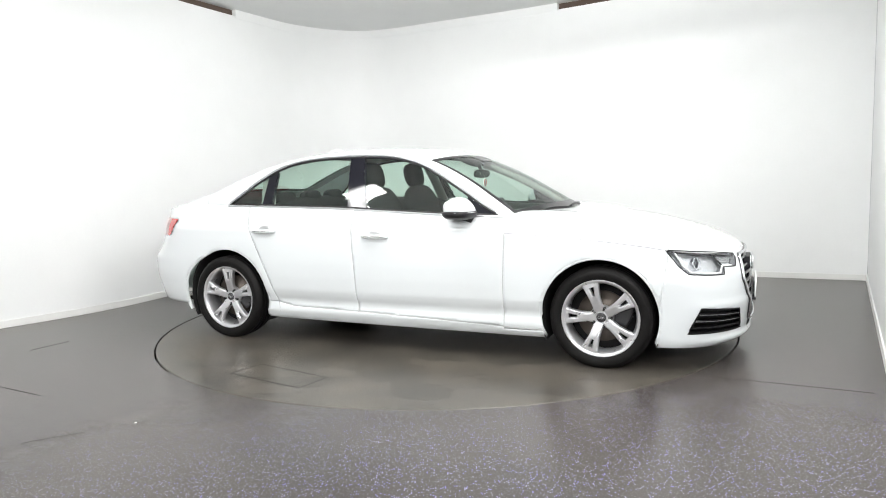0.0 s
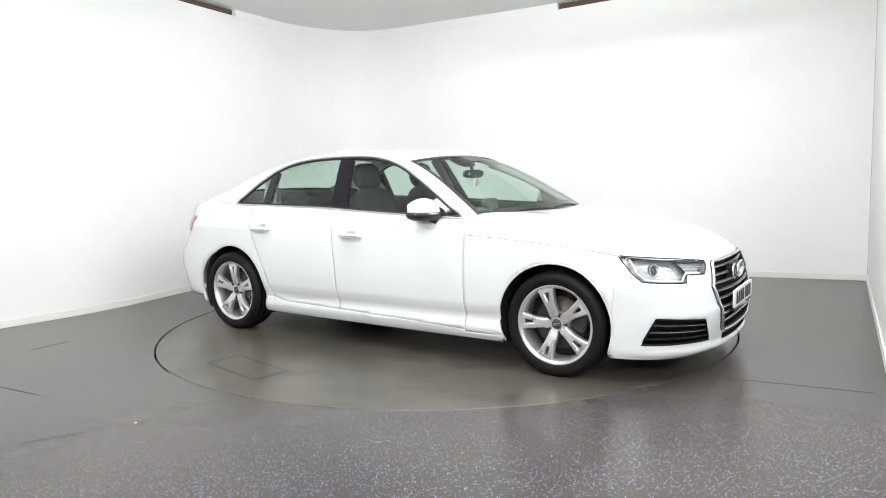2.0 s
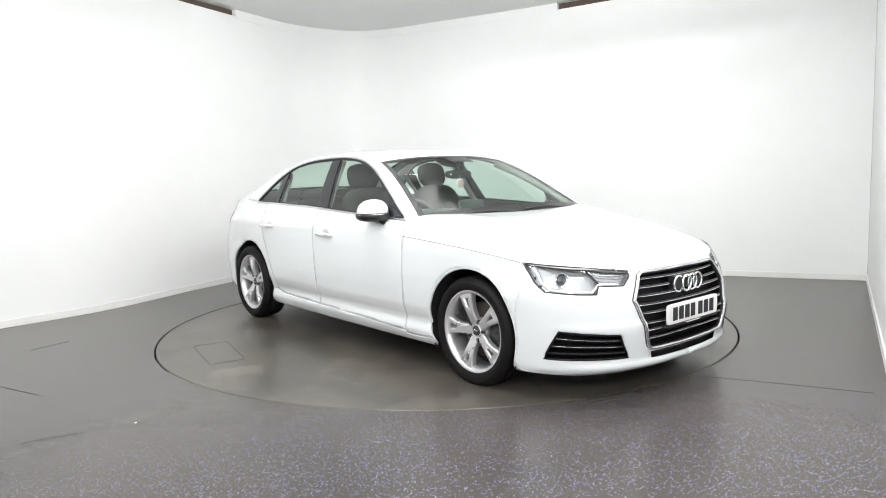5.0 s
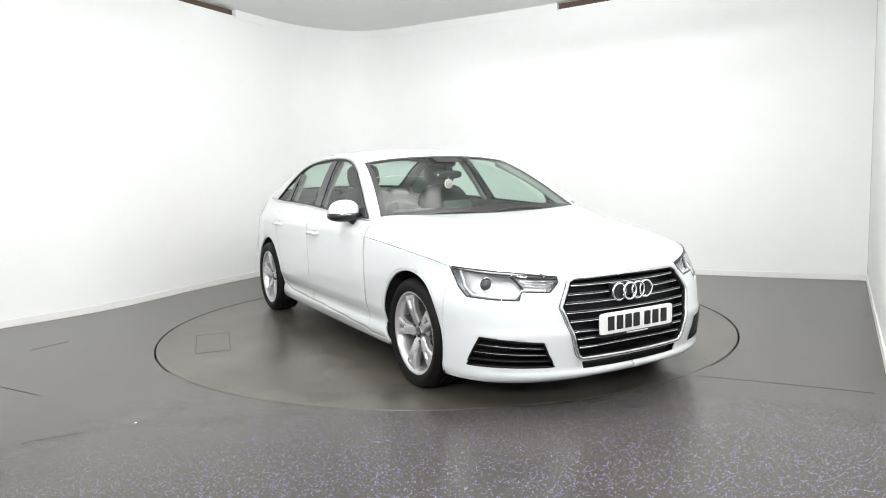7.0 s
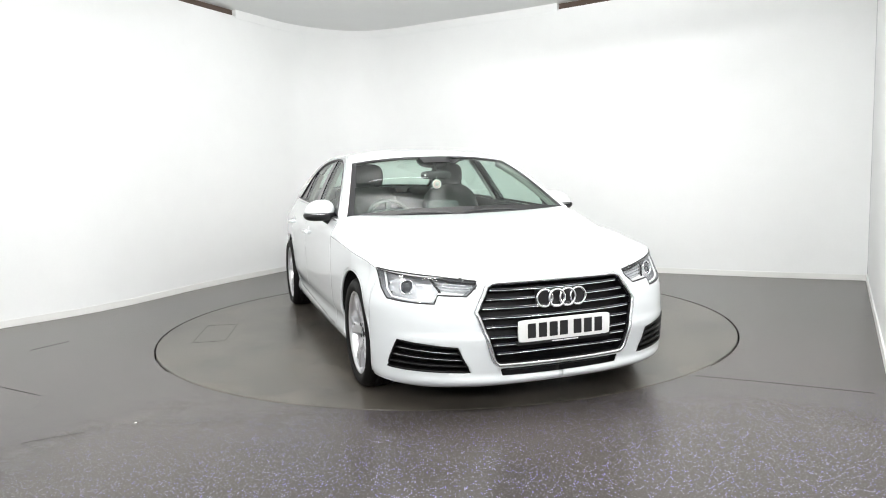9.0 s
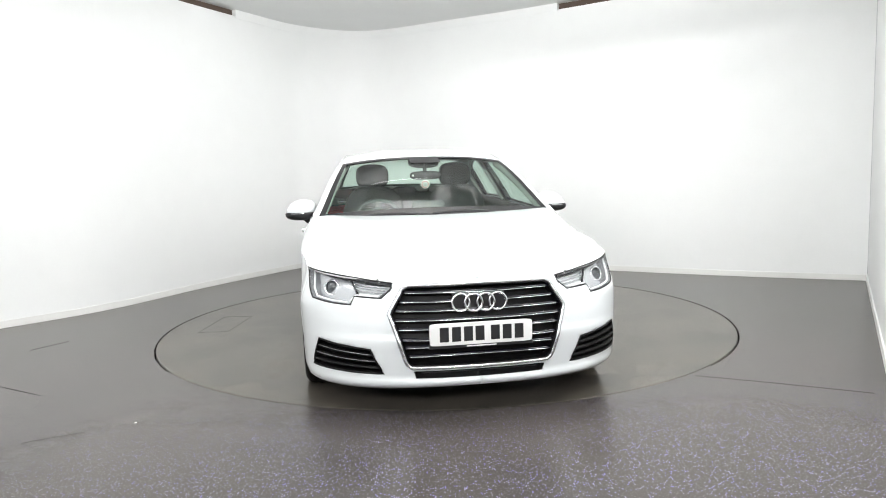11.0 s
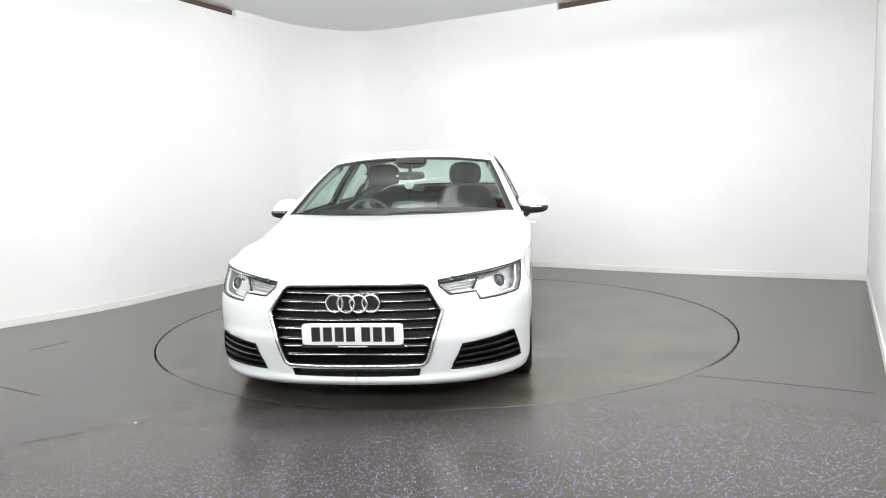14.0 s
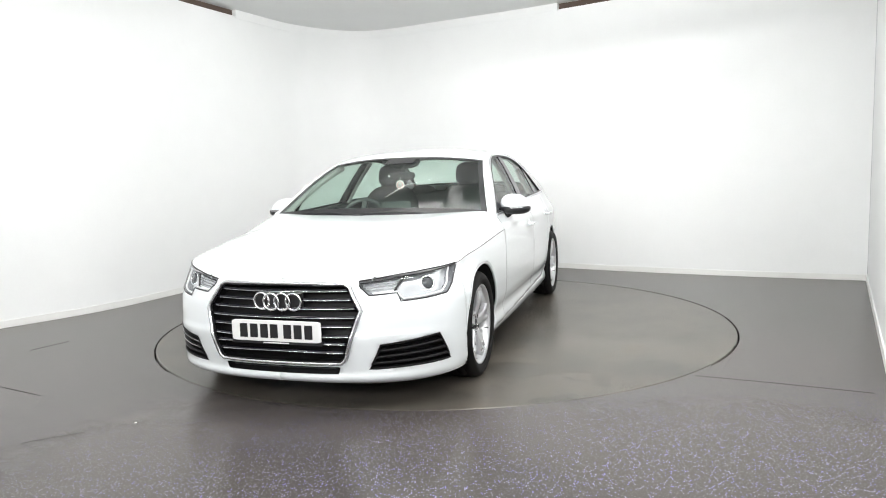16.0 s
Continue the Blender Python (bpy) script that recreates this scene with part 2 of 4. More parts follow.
# ---- the room ----
TABLE_R = 2.276
WALL_TOP = 3.185


def build_room():
    plan = smooth_line([(-4.7, -0.85, 0), (-3.86, 0.10, 0), (-3.27, 0.90, 0), (-2.78, 2.08, 0), (-2.10, 3.42, 0), (-1.75, 3.86, 0), (-1.38, 4.13, 0), (-1.0, 4.21, 0),
                        (-0.55, 4.07, 0), (0.08, 3.72, 0), (1.23, 3.085, 0), (2.14, 2.49, 0), (3.23, 1.86, 0), (4.37, 1.305, 0)], 16)

    def outward(line):
        out = []
        for i, p in enumerate(line):
            d = (line[min(i + 1, len(line) - 1)] - line[max(i - 1, 0)]).normalized()
            out.append(Vector((-d.y, d.x, 0)))
        return out

    normals = outward(plan)

    def band(line, norm, z0, z1, o0, o1):
        rows = [[(*(p + n * o0).xy, z0), (*(p + n * o0).xy, z1), (*(p + n * o1).xy, z1), (*(p + n * o1).xy, z0)] for p, n in zip(line, norm)]
        v, f = grid(rows, closed_v=True)
        e = len(v)
        return v, f + [(0, 1, 2, 3), (e - 4, e - 1, e - 2, e - 3)]

    tagged(part("wall_north", band(plan, normals, 0, WALL_TOP, 0, 0.14), WALL, smooth=False), "smooth white painted studio wall with a rounded corner", "wall", kind="structure")
    tagged(part("trim", band(plan, normals, WALL_TOP, CEILING_Z + 0.02, 0.05, 0.14), GAP, smooth=False), "dark brown shadow gap above the white wall", "trim", kind="structure")
    corner = [i for i, p in enumerate(plan) if -2.47 < p.x < 1.5]
    tagged(part("trim_corner", band([plan[i] for i in corner], [normals[i] for i in corner], WALL_TOP - 0.025, CEILING_Z, -0.008, 0.049), WALL, smooth=False),
           "white fascia board following the rounded wall corner", "trim", kind="structure")
    tagged(part("baseboard", band(plan, normals, 0.001, 0.062, -0.012, 0.0), TRIM, smooth=False), "white painted skirting board along the wall", "baseboard", kind="structure")
    east = [Vector(p) for p in ((4.37, 1.305, 0), (4.03, 0.72, 0), (2.60, -1.75, 0), (2.2, -2.44, 0))]
    en = outward(east)
    tagged(part("wall_east", band(east, en, 0, CEILING_Z, 0.002, 0.14), WALL, smooth=False), "plain white painted side wall", "wall", kind="structure")
    tagged(part("baseboard_east", band(east, en, 0.001, 0.062, -0.010, 0.002), TRIM, smooth=False), "white painted skirting board", "baseboard", kind="structure")
    for name, a, b in (("wall_south_east", (2.2, -2.44), (3.4, -7.6)), ("wall_south", (3.4, -7.6), (-4.7, -7.6)), ("wall_west", (-4.7, -7.6), (-4.7, -0.85))):
        line = [Vector((*a, 0)), Vector((*b, 0))]
        tagged(part(name, band(line, outward(line), 0, CEILING_Z, 0.0, 0.14), WALL, smooth=False), "plain white painted wall closing the studio", "wall", kind="structure")
    ceiling = box(-5.2, 5.2, -7.9, 4.6, CEILING_Z, CEILING_Z + 0.12)
    tagged(part("ceiling", ceiling, CEIL, smooth=False), "pale grey painted ceiling", "ceiling", kind="structure")

    # floor sheet with a round opening for the turntable
    n = 128
    r0 = TABLE_R + 0.007
    rows = []
    for k in range(n):
        a = 2 * math.pi * k / n
        c, s = math.cos(a), math.sin(a)
        reach = min((5.3 if c > 0 else 5.3) / max(abs(c), 1e-6), (4.8 if s > 0 else 8.0) / max(abs(s), 1e-6))
        rows.append([(r0 * c, r0 * s, -0.09), (r0 * c, r0 * s, -0.003), ((r0 + 0.003) * c, (r0 + 0.003) * s, 0), (reach * c, reach * s, 0)])
    tagged(part("floor", grid(rows, closed_u=True), FLOOR, smooth=False), "dark grey speckled vinyl floor with scuffs and bluish flecks", "floor", kind="structure")
    tagged(part("floor_pit", lathe([(0.0, -0.09), (TABLE_R + 0.1, -0.09), (TABLE_R + 0.1, -0.15), (0.0, -0.15)], 64, "z"), DARK), "dark pit under the turntable rim", "floor", kind="structure")
    # the joint is packed with grey dirt along the front
    rows = [[((TABLE_R + o) * math.cos(a), (TABLE_R + o) * math.sin(a), z) for o, z in ((0.0075, -0.02), (0.0075, -0.0015), (-0.0025, -0.0015), (-0.0025, -0.02))]
            for a in np.linspace(math.radians(218), math.radians(315), 90)]
    tagged(part("floor_joint_fill", grid(rows), FLOOR, smooth=False), "grey dirt packed in the turntable joint", "floor", kind="structure")

    # welded seams of the vinyl
    def seam(points, w):
        line = [Vector((*p, 0.0008)) for p in points]
        tagged(part("floor_seam", sweep(line, [(-w, -0.0006), (-w, 0.0006), (w, 0.0006), (w, -0.0006)]), JOINT, smooth=False), "thin dark joint in the vinyl floor", "floor", kind="structure")

    seam([(-3.10, -0.71), (-2.95, -0.45)], 0.003)
    seam([(-2.75, -1.62), (-2.37, -1.83)], 0.002)
    seam([(-2.03, -2.57), (-1.79, -2.44)], 0.0012)
    seam([(-2.03, -2.57), (-1.82, -2.71)], 0.0012)
    seam([(1.45, -1.80), (1.85, -1.99), (2.25, -2.20)], 0.0016)
    # small flakes lying about
    for x, y, r, m in ((-1.59, -2.335, 0.007, TRIM), (-1.67, -2.39, 0.004, GAP), (-1.75, -2.38, 0.003, GAP), (-2.55, -1.62, 0.004, GAP), (2.45, -0.35, 0.005, TRIM), (1.05, -0.62, 0.004, GAP)):
        flake = rounded_block(r, r * 0.6, 0.0015, 2.2, 6, 8)
        tagged(part("flake", moved(flake, pose(x, y, 0.0016, 0, 0, x * 90)), m), "tiny flake of debris lying on the vinyl floor", "debris", group="floor flakes")


def build_ceiling_light(x, y):
    light = tagged(new("ceiling_light"), "white rectangular LED ceiling panel, switched on", "ceiling light", group="ceiling panels")
    light.location = (x, y, CEILING_Z)
    sx, sy = LAMP_SIZE[0] / 2, LAMP_SIZE[1] / 2
    frame_bars = join(box(-sx, sx, -sy, -sy + 0.03, -0.04, 0), box(-sx, sx, sy - 0.03, sy, -0.04, 0),
                      box(-sx, -sx + 0.03, -sy + 0.03, sy - 0.03, -0.04, 0), box(sx - 0.03, sx, -sy + 0.03, sy - 0.03, -0.04, 0))
    part("frame", frame_bars, TRIM, light, smooth=False)
    part("diffuser", box(-sx + 0.03, sx - 0.03, -sy + 0.03, sy - 0.03, -0.03, -0.002), GLOWPANEL, light, "glowing opal diffuser", smooth=False)
    return light


GLOWPANEL = glow("opal_panel", (1.0, 1.0, 1.0), 6.0)


def build_fill_flood(eye, aim, size):
    """A soft unseen fill panel on a drop rod, added and tilted to its aim."""
    flood = tagged(new("fill_flood"), "white LED fill panel hung from the ceiling, unseen and added, switched on", "flood light", group="stage floods")
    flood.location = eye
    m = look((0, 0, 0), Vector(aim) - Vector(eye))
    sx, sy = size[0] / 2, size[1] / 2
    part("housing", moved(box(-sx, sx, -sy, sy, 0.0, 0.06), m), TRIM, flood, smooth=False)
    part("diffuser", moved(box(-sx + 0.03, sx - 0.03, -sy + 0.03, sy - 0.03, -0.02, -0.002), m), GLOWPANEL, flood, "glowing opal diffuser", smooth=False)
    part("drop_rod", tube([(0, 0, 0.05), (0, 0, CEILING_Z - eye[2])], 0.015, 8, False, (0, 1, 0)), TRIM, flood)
    return flood


def build_turntable():
    table = tagged(new("turntable"), "round grey vinyl turntable set flush in the floor", "turntable")
    part("deck", lathe([(0.0, 0.0), (TABLE_R - 0.012, 0.0), (TABLE_R - 0.006, -0.003), (TABLE_R - 0.006, -0.07), (0.0, -0.07)], 160, "z"), DECK, table, smooth=False)
    # access hatch, a cut line round a lift-out cover
    c = [(-0.655, -1.905), (-0.052, -2.019), (-0.012, -1.785), (-0.605, -1.665)]
    for i in range(4):
        a, b = Vector((*c[i], 0.0009)), Vector((*c[(i + 1) % 4], 0.0009))
        part("hatch_joint", sweep([a, b], [(-0.003, -0.0008), (-0.003, 0.0006), (0.003, 0.0006), (0.003, -0.0008)]), BLACK, table, smooth=False)
    return table


build_room()
for lx, ly, _ in LAMP_PLACES:
    build_ceiling_light(lx, ly)
for flood_eye, flood_aim, _, flood_size in FILL_FLOODS:
    build_fill_flood(flood_eye, flood_aim, flood_size)
turntable = build_turntable()


# ---- the car: body lines (x forward, y to its left, half widths) ----
def line_of(*knots):
    xs, vs = [k[0] for k in knots], [k[1] for k in knots]
    fine = np.linspace(xs[0], xs[-1], 400)
    raw = np.interp(fine, xs, vs)
    w = max(3, int(0.035 * 400))
    pad = np.concatenate([2 * raw[0] - raw[1:w + 1][::-1], raw, 2 * raw[-1] - raw[-w - 1:-1][::-1]])
    soft = np.convolve(pad, np.ones(2 * w + 1) / (2 * w + 1), "valid")
    return lambda v: float(np.interp(v, fine, soft))


def hard_line(*knots):
    xs, vs = [k[0] for k in knots], [k[1] for k in knots]
    return lambda v: float(np.interp(v, xs, vs))


# half width by height
WIDTH_KNOTS = ((0.13, 0.835), (0.16, 0.858), (0.20, 0.885), (0.24, 0.899), (0.27, 0.894), (0.30, 0.886), (0.33, 0.889), (0.36, 0.902), (0.40, 0.913), (0.50, 0.919), (0.60, 0.921), (0.75, 0.919),
                  (0.84, 0.912), (0.865, 0.902), (0.90, 0.880), (0.93, 0.858), (0.96, 0.838), (1.02, 0.806), (1.10, 0.765), (1.20, 0.712), (1.30, 0.652), (1.37, 0.603), (1.43, 0.545))
WIDTH_CREASED, WIDTH_SOFT = hard_line(*WIDTH_KNOTS), line_of(*WIDTH_KNOTS)
NOSE = hard_line((0.10, 2.152), (0.145, 2.207), (0.165, 2.250), (0.185, 2.257), (0.205, 2.244), (0.25, 2.252), (0.30, 2.262), (0.37, 2.277), (0.40, 2.280), (0.425, 2.269), (0.48, 2.264),
                 (0.55, 2.250), (0.60, 2.234), (0.64, 2.217), (0.67, 2.200), (0.70, 2.167), (0.78, 2.062))
TAIL = line_of((0.10, -2.32), (0.25, -2.42), (0.45, -2.51), (0.60, -2.51), (0.67, -2.45), (0.80, -2.40), (0.95, -2.38), (1.00, -2.40), (1.05, -2.40))
FRONT_X, REAR_X = 1.70, -1.65
FRONT_S, REAR_S = 0.95, 0.95
WING_TOP = line_of((0.70, 0.843), (0.81, 0.838), (1.10, 0.818), (1.41, 0.792), (1.70, 0.753), (1.82, 0.738), (2.10, 0.706), (2.40, 0.688), (2.66, 0.683))
ROOF_EDGE = line_of((-2.62, 0.94), (-2.45, 0.965), (-2.20, 0.99), (-1.95, 1.025), (-1.70, 1.105), (-1.40, 1.235), (-1.15, 1.32), (-0.90, 1.372), (-0.60, 1.397), (-0.25, 1.394),
                    (0.0, 1.366), (0.20, 1.305), (0.45, 1.19), (0.65, 1.065), (0.83, 0.95), (0.90, 0.90), (1.0, 0.84))
BOW = line_of((-2.6, -0.03), (-2.2, -0.06), (-1.7, -0.12), (-1.1, -0.08), (-0.3, 0.0), (0.21, 0.09), (0.87, 0.17), (1.0, 0.18))
CROWN = line_of((-2.6, 0.012), (-1.9, 0.02), (-1.1, 0.045), (-0.3, 0.040), (0.21, 0.046), (0.87, 0.035), (1.0, 0.03))
BONNET_MID = line_of((0.80, 0.975), (1.04, 0.950), (1.30, 0.924), (1.60, 0.880), (1.90, 0.806), (2.08, 0.744), (2.205, 0.684), (2.28, 0.65))


def WIDTH(z):
    k = min(max((z - 0.92) / 0.06, 0), 1)
    return WIDTH_CREASED(z) * (1 - k) + WIDTH_SOFT(z) * k


PLAN = hard_line((0.0, 0.75), (0.30, 0.76), (0.62, 0.90), (2.0, 0.93))
REAR_PLAN = hard_line((0.0, 0.38), (0.60, 0.38), (0.75, 0.45), (2.0, 0.45))
WIDTH_END = hard_line((0.13, 0.872), (0.16, 0.892), (0.20, 0.904), (0.30, 0.910), (0.42, 0.913))


def taper(x):
    f = max((x - 0.2) / 1.4, 0)
    r = max((-x - 0.5) / 1.2, 0)
    return 1 - 0.03 * f * f - 0.032 * r * r


def half_width(x, z):
    tuck = min(max((x - 1.40) / 0.32, 0), 1) * min(max((z - 0.53) / 0.19, 0), 1)
    w = WIDTH_END(z) if z < 0.42 and (x > 1.22 or x < -1.27) else WIDTH(z)
    return w * taper(x) * (1 - 0.045 * tuck * tuck * (3 - 2 * tuck)) * (1 + 0.012 * min(max((x - 1.45) / 0.25, 0), 1))


def surf(s, z, off=0.0):
    """The skin of the left side: s runs along the car and round its ends."""
    def raw(s, z):
        if s > FRONT_X:
            a = min((s - FRONT_X) / FRONT_S, 1) * math.pi / 2
            return Vector((FRONT_X + (NOSE(z) - FRONT_X) * math.sin(a), half_width(FRONT_X, z) * math.cos(a) ** PLAN(z) if a < 1.5707 else 0.0, z))
        if s < REAR_X:
            a = min((REAR_X - s) / REAR_S, 1) * math.pi / 2
            return Vector((REAR_X + (TAIL(z) - REAR_X) * math.sin(a), half_width(REAR_X, z) * math.cos(a) ** REAR_PLAN(z) if a < 1.5707 else 0.0, z))
        return Vector((s, half_width(s, z), z))
    p = raw(s, z)
    if off:
        s = min(s, FRONT_X + FRONT_S - 0.006)
        n = (raw(s + 0.004, z) - raw(s - 0.004, z)).cross(raw(s, z + 0.004) - raw(s, z - 0.004))
        if n.length > 1e-12:
            n.normalize()
            if n.y < -1e-3 or (abs(n.y) < 1e-3 and n.x * p.x < 0):
                n = -n
            p = p + n * off
    return p


def s_of_y(y, z):
    w = half_width(FRONT_X, z)
    return FRONT_X + FRONT_S * math.acos(min(max(y / w, 0), 1) ** (1 / PLAN(z))) / (math.pi / 2)


def s_of_x(x, z):
    return FRONT_X + FRONT_S * math.asin(min((x - FRONT_X) / (NOSE(z) - FRONT_X), 1)) / (math.pi / 2) if x > FRONT_X else x


def top_point(xe, t, off=0.0):
    """The skin of roof, screens and boot lid, across from edge to edge (t from -1 to 1)."""
    z = ROOF_EDGE(xe)
    y = surf(xe, z).y
    x = surf(xe, z).x
    return Vector((x + BOW(xe) * (1 - t * t), t * y, z + CROWN(xe) * (1 - abs(t) ** 2.4) + off))


def inside(poly, s, z):
    """Which of the points lie in a polygon."""
    s, z = np.asarray(s), np.asarray(z)
    hit = np.zeros(s.shape, bool)
    n = len(poly)
    for i in range(n):
        (x1, y1), (x2, y2) = poly[i], poly[(i + 1) % n]
        if y1 != y2:
            hit ^= ((y1 > z) != (y2 > z)) & (s < (x2 - x1) * (z - y1) / (y2 - y1) + x1)
    return hit


def snap(pts, lines, reach):
    """Draws points near a line onto it."""
    best = np.full(len(pts), reach)
    out = pts.copy()
    for line, closed in lines:
        n = len(line)
        for i in range(n if closed else n - 1):
            a, b = np.array(line[i]), np.array(line[(i + 1) % n])
            d = b - a
            t = np.clip(((pts - a) @ d) / max(d @ d, 1e-12), 0, 1)
            q = a + t[:, None] * d
            dist = np.hypot(*(pts - q).T)
            m = dist < best
            best[m] = dist[m]
            out[m] = q[m]
    return out


def circle_poly(x, z, r, n=48):
    return [(x + r * math.cos(2 * math.pi * k / n), z + r * math.sin(2 * math.pi * k / n)) for k in range(n)]


AXLE = 1.41
ARCH_F = circle_poly(1.405, 0.315, 0.366)
ARCH_R = circle_poly(-1.455, 0.308, 0.385)
BELT = line_of((-1.7, 1.03), (-1.47, 1.025), (-1.0, 1.014), (-0.5, 1.0), (0.0, 0.972), (0.4, 0.95), (0.79, 0.938), (0.95, 0.93))
DLO = [(p.x, p.y) for p in smooth_line([(-1.475, 1.026, 0), (-1.38, 1.095, 0), (-1.25, 1.19, 0), (-1.10, 1.275, 0), (-0.95, 1.322, 0), (-0.75, 1.348, 0), (-0.48, 1.357, 0), (-0.25, 1.352, 0),
                                        (-0.07, 1.332, 0), (0.12, 1.282, 0), (0.30, 1.198, 0), (0.50, 1.085, 0), (0.66, 0.99, 0), (0.755, 0.944, 0)], 4)]
DLO = DLO + [(x, BELT(x) + 0.003) for x in np.linspace(0.70, -1.42, 24)]
LAMP = [(s_of_x(1.785, 0.72), 0.735), (s_of_x(1.95, 0.70), 0.717), (s_of_x(2.06, 0.68), 0.700), (s_of_y(0.422, 0.672), 0.675), (s_of_y(0.428, 0.65), 0.652),
        (s_of_y(0.482, 0.605), 0.604), (s_of_y(0.612, 0.612), 0.612), (s_of_y(0.632, 0.575), 0.570), (s_of_y(0.74, 0.578), 0.577), (s_of_x(1.915, 0.59), 0.590), (s_of_x(1.86, 0.63), 0.638)]
FOG = [(s_of_x(1.985, 0.386), 0.384), (s_of_y(0.545, 0.356), 0.354), (s_of_y(0.483, 0.229), 0.229), (s_of_x(1.912, 0.238), 0.238)]
GRILLE = [(2.75, 0.664), (s_of_y(0.350, 0.66), 0.660), (s_of_y(0.380, 0.645), 0.645), (s_of_y(0.447, 0.53), 0.528), (s_of_y(0.440, 0.50), 0.505), (s_of_y(0.366, 0.285), 0.279), (s_of_y(0.345, 0.268), 0.262), (2.75, 0.259)]
CHIN = [(2.75, 0.242), (s_of_y(0.338, 0.24), 0.242), (s_of_y(0.325, 0.20), 0.202), (2.75, 0.198)]
TAILLAMP = [(-1.96, 0.915), (-2.02, 0.79), (-2.12, 0.775), (-2.55, 0.80), (-2.55, 0.92)]
DOOR_SEAM_F = [(0.793, 0.12), (0.795, 0.228), (0.80, 0.50), (0.815, 0.84), (0.815, 1.2)]
DOOR_SEAM_M = [(-0.285, 0.254), (-0.295, 0.55), (-0.325, 0.98), (-0.40, 1.25)]
DOOR_SEAM_R = [(p.x, p.y) for p in smooth_line([(-0.965, 0.235, 0), (-0.99, 0.33, 0), (-1.035, 0.45, 0), (-1.11, 0.62, 0), (-1.185, 0.78, 0), (-1.25, 0.92, 0), (-1.275, 1.02, 0)], 4)]
SILL_SEAM = [(-0.97, 0.300), (-0.85, 0.279), (-0.3, 0.266), (0.4, 0.245), (1.05, 0.216)]
BUMPER_SEAM = [(1.765, 0.40), (1.80, 0.60), (1.83, 0.70), (1.83, 0.76)]


def at_line(line, z):
    return float(np.interp(z, [q[1] for q in line], [q[0] for q in line]))


def side_cells():
    """The skin of one side as a fine net of (s, z), cut to its outline and openings, and sorted into panels."""
    ss = np.concatenate([np.linspace(-2.6, -1.9, 36), np.linspace(-1.9, 1.8, 250)[1:], np.linspace(1.8, 2.65, 84)[1:]])
    zs = np.linspace(0.13, 1.42, 98)
    g = np.stack(np.meshgrid(ss, zs, indexing="ij"), -1).reshape(-1, 2)
    top = [(s, WING_TOP(s)) for s in np.linspace(2.66, 0.87, 60)] + [(0.868, 0.922)] + [(s, ROOF_EDGE(s)) for s in np.linspace(0.845, -2.61, 110)]
    low = [(-2.61, 0.25), (-1.80, 0.245), (-1.6, 0.195), (-1.06, 0.182), (-0.5, 0.176), (1.03, 0.165), (1.5, 0.155), (1.77, 0.152), (1.95, 0.15), (2.15, 0.143), (2.35, 0.142), (2.66, 0.150)]
    hull = top + low
    holes = [ARCH_F, ARCH_R, DLO, LAMP, FOG, GRILLE, CHIN, TAILLAMP]
    lines = [(hull, True)] + [(h, True) for h in holes] + [(q, False) for q in (DOOR_SEAM_F, DOOR_SEAM_M, DOOR_SEAM_R, SILL_SEAM, BUMPER_SEAM)]
    belt = [(s, BELT(s)) for s in np.linspace(-1.7, 0.81, 40)]
    lines.append((belt, False))
    edge = (np.abs(g[:, 0] - 2.65) < 1e-6)
    sn = snap(g, lines, 0.0078)
    sn[edge, 0] = 2.65
    n = len(zs)
    ii, jj = np.meshgrid(np.arange(len(ss) - 1), np.arange(n - 1), indexing="ij")
    ii, jj = ii.ravel(), jj.ravel()
    quads = np.stack([ii * n + jj, (ii + 1) * n + jj, (ii + 1) * n + jj + 1, ii * n + jj + 1], -1)
    mid = sn[quads].mean(1)
    keep = inside(hull, mid[:, 0], mid[:, 1])
    for h in holes:
        keep &= ~inside(h, mid[:, 0], mid[:, 1])
    return sn, quads[keep], mid[keep]


def panel_of(s, z):
    if s > (at_line(DOOR_SEAM_F, z) if z < 0.84 else 0.812):
        if s < at_line(BUMPER_SEAM, z) and (s < 1.75 or z > 0.4):
            if s < 1.06 and z < 0.212:
                return "sill"
            return "front_wing"
        return "front_bumper"
    if z > BELT(s) and s > -1.7:
        return "side_frame"
    if s < -2.35 and z < 0.62:
        return "rear_bumper"
    if s > -1.08 and z < np.interp(s, [q[0] for q in SILL_SEAM], [q[1] for q in SILL_SEAM]):
        return "sill"
    if s > at_line(DOOR_SEAM_M, z):
        return "front_door"
    if s > at_line(DOOR_SEAM_R, z):
        return "rear_door"
    return "rear_quarter"


def strip(line, side, w, off, lift=0.0):
    """A flat band along a line on the skin."""
    pts = [Vector((q[0], q[1])) for q in line]
    rows = []
    for i, p in enumerate(pts):
        d = (pts[min(i + 1, len(pts) - 1)] - pts[max(i - 1, 0)]).normalized()
        n = Vector((-d.y, d.x)) * w
        row = [surf(p.x + n.x, p.y + n.y, off - lift), surf(p.x + n.x, p.y + n.y, off), surf(p.x - n.x, p.y - n.y, off), surf(p.x - n.x, p.y - n.y, off - lift)]
        rows.append([(q.x, q.y * side, q.z) for q in row])
    return grid(rows)


def fine_line(line, step=0.03, closed=False):
    """More points along a broken line."""
    pts = [Vector((q[0], q[1])) for q in line]
    if closed:
        pts.append(pts[0])
    out = []
    for a, b in zip(pts, pts[1:]):
        k = max(1, int((b - a).length / step))
        out += [tuple(a + (b - a) * i / k) for i in range(k)]
    return out if closed else out + [tuple(pts[-1])]


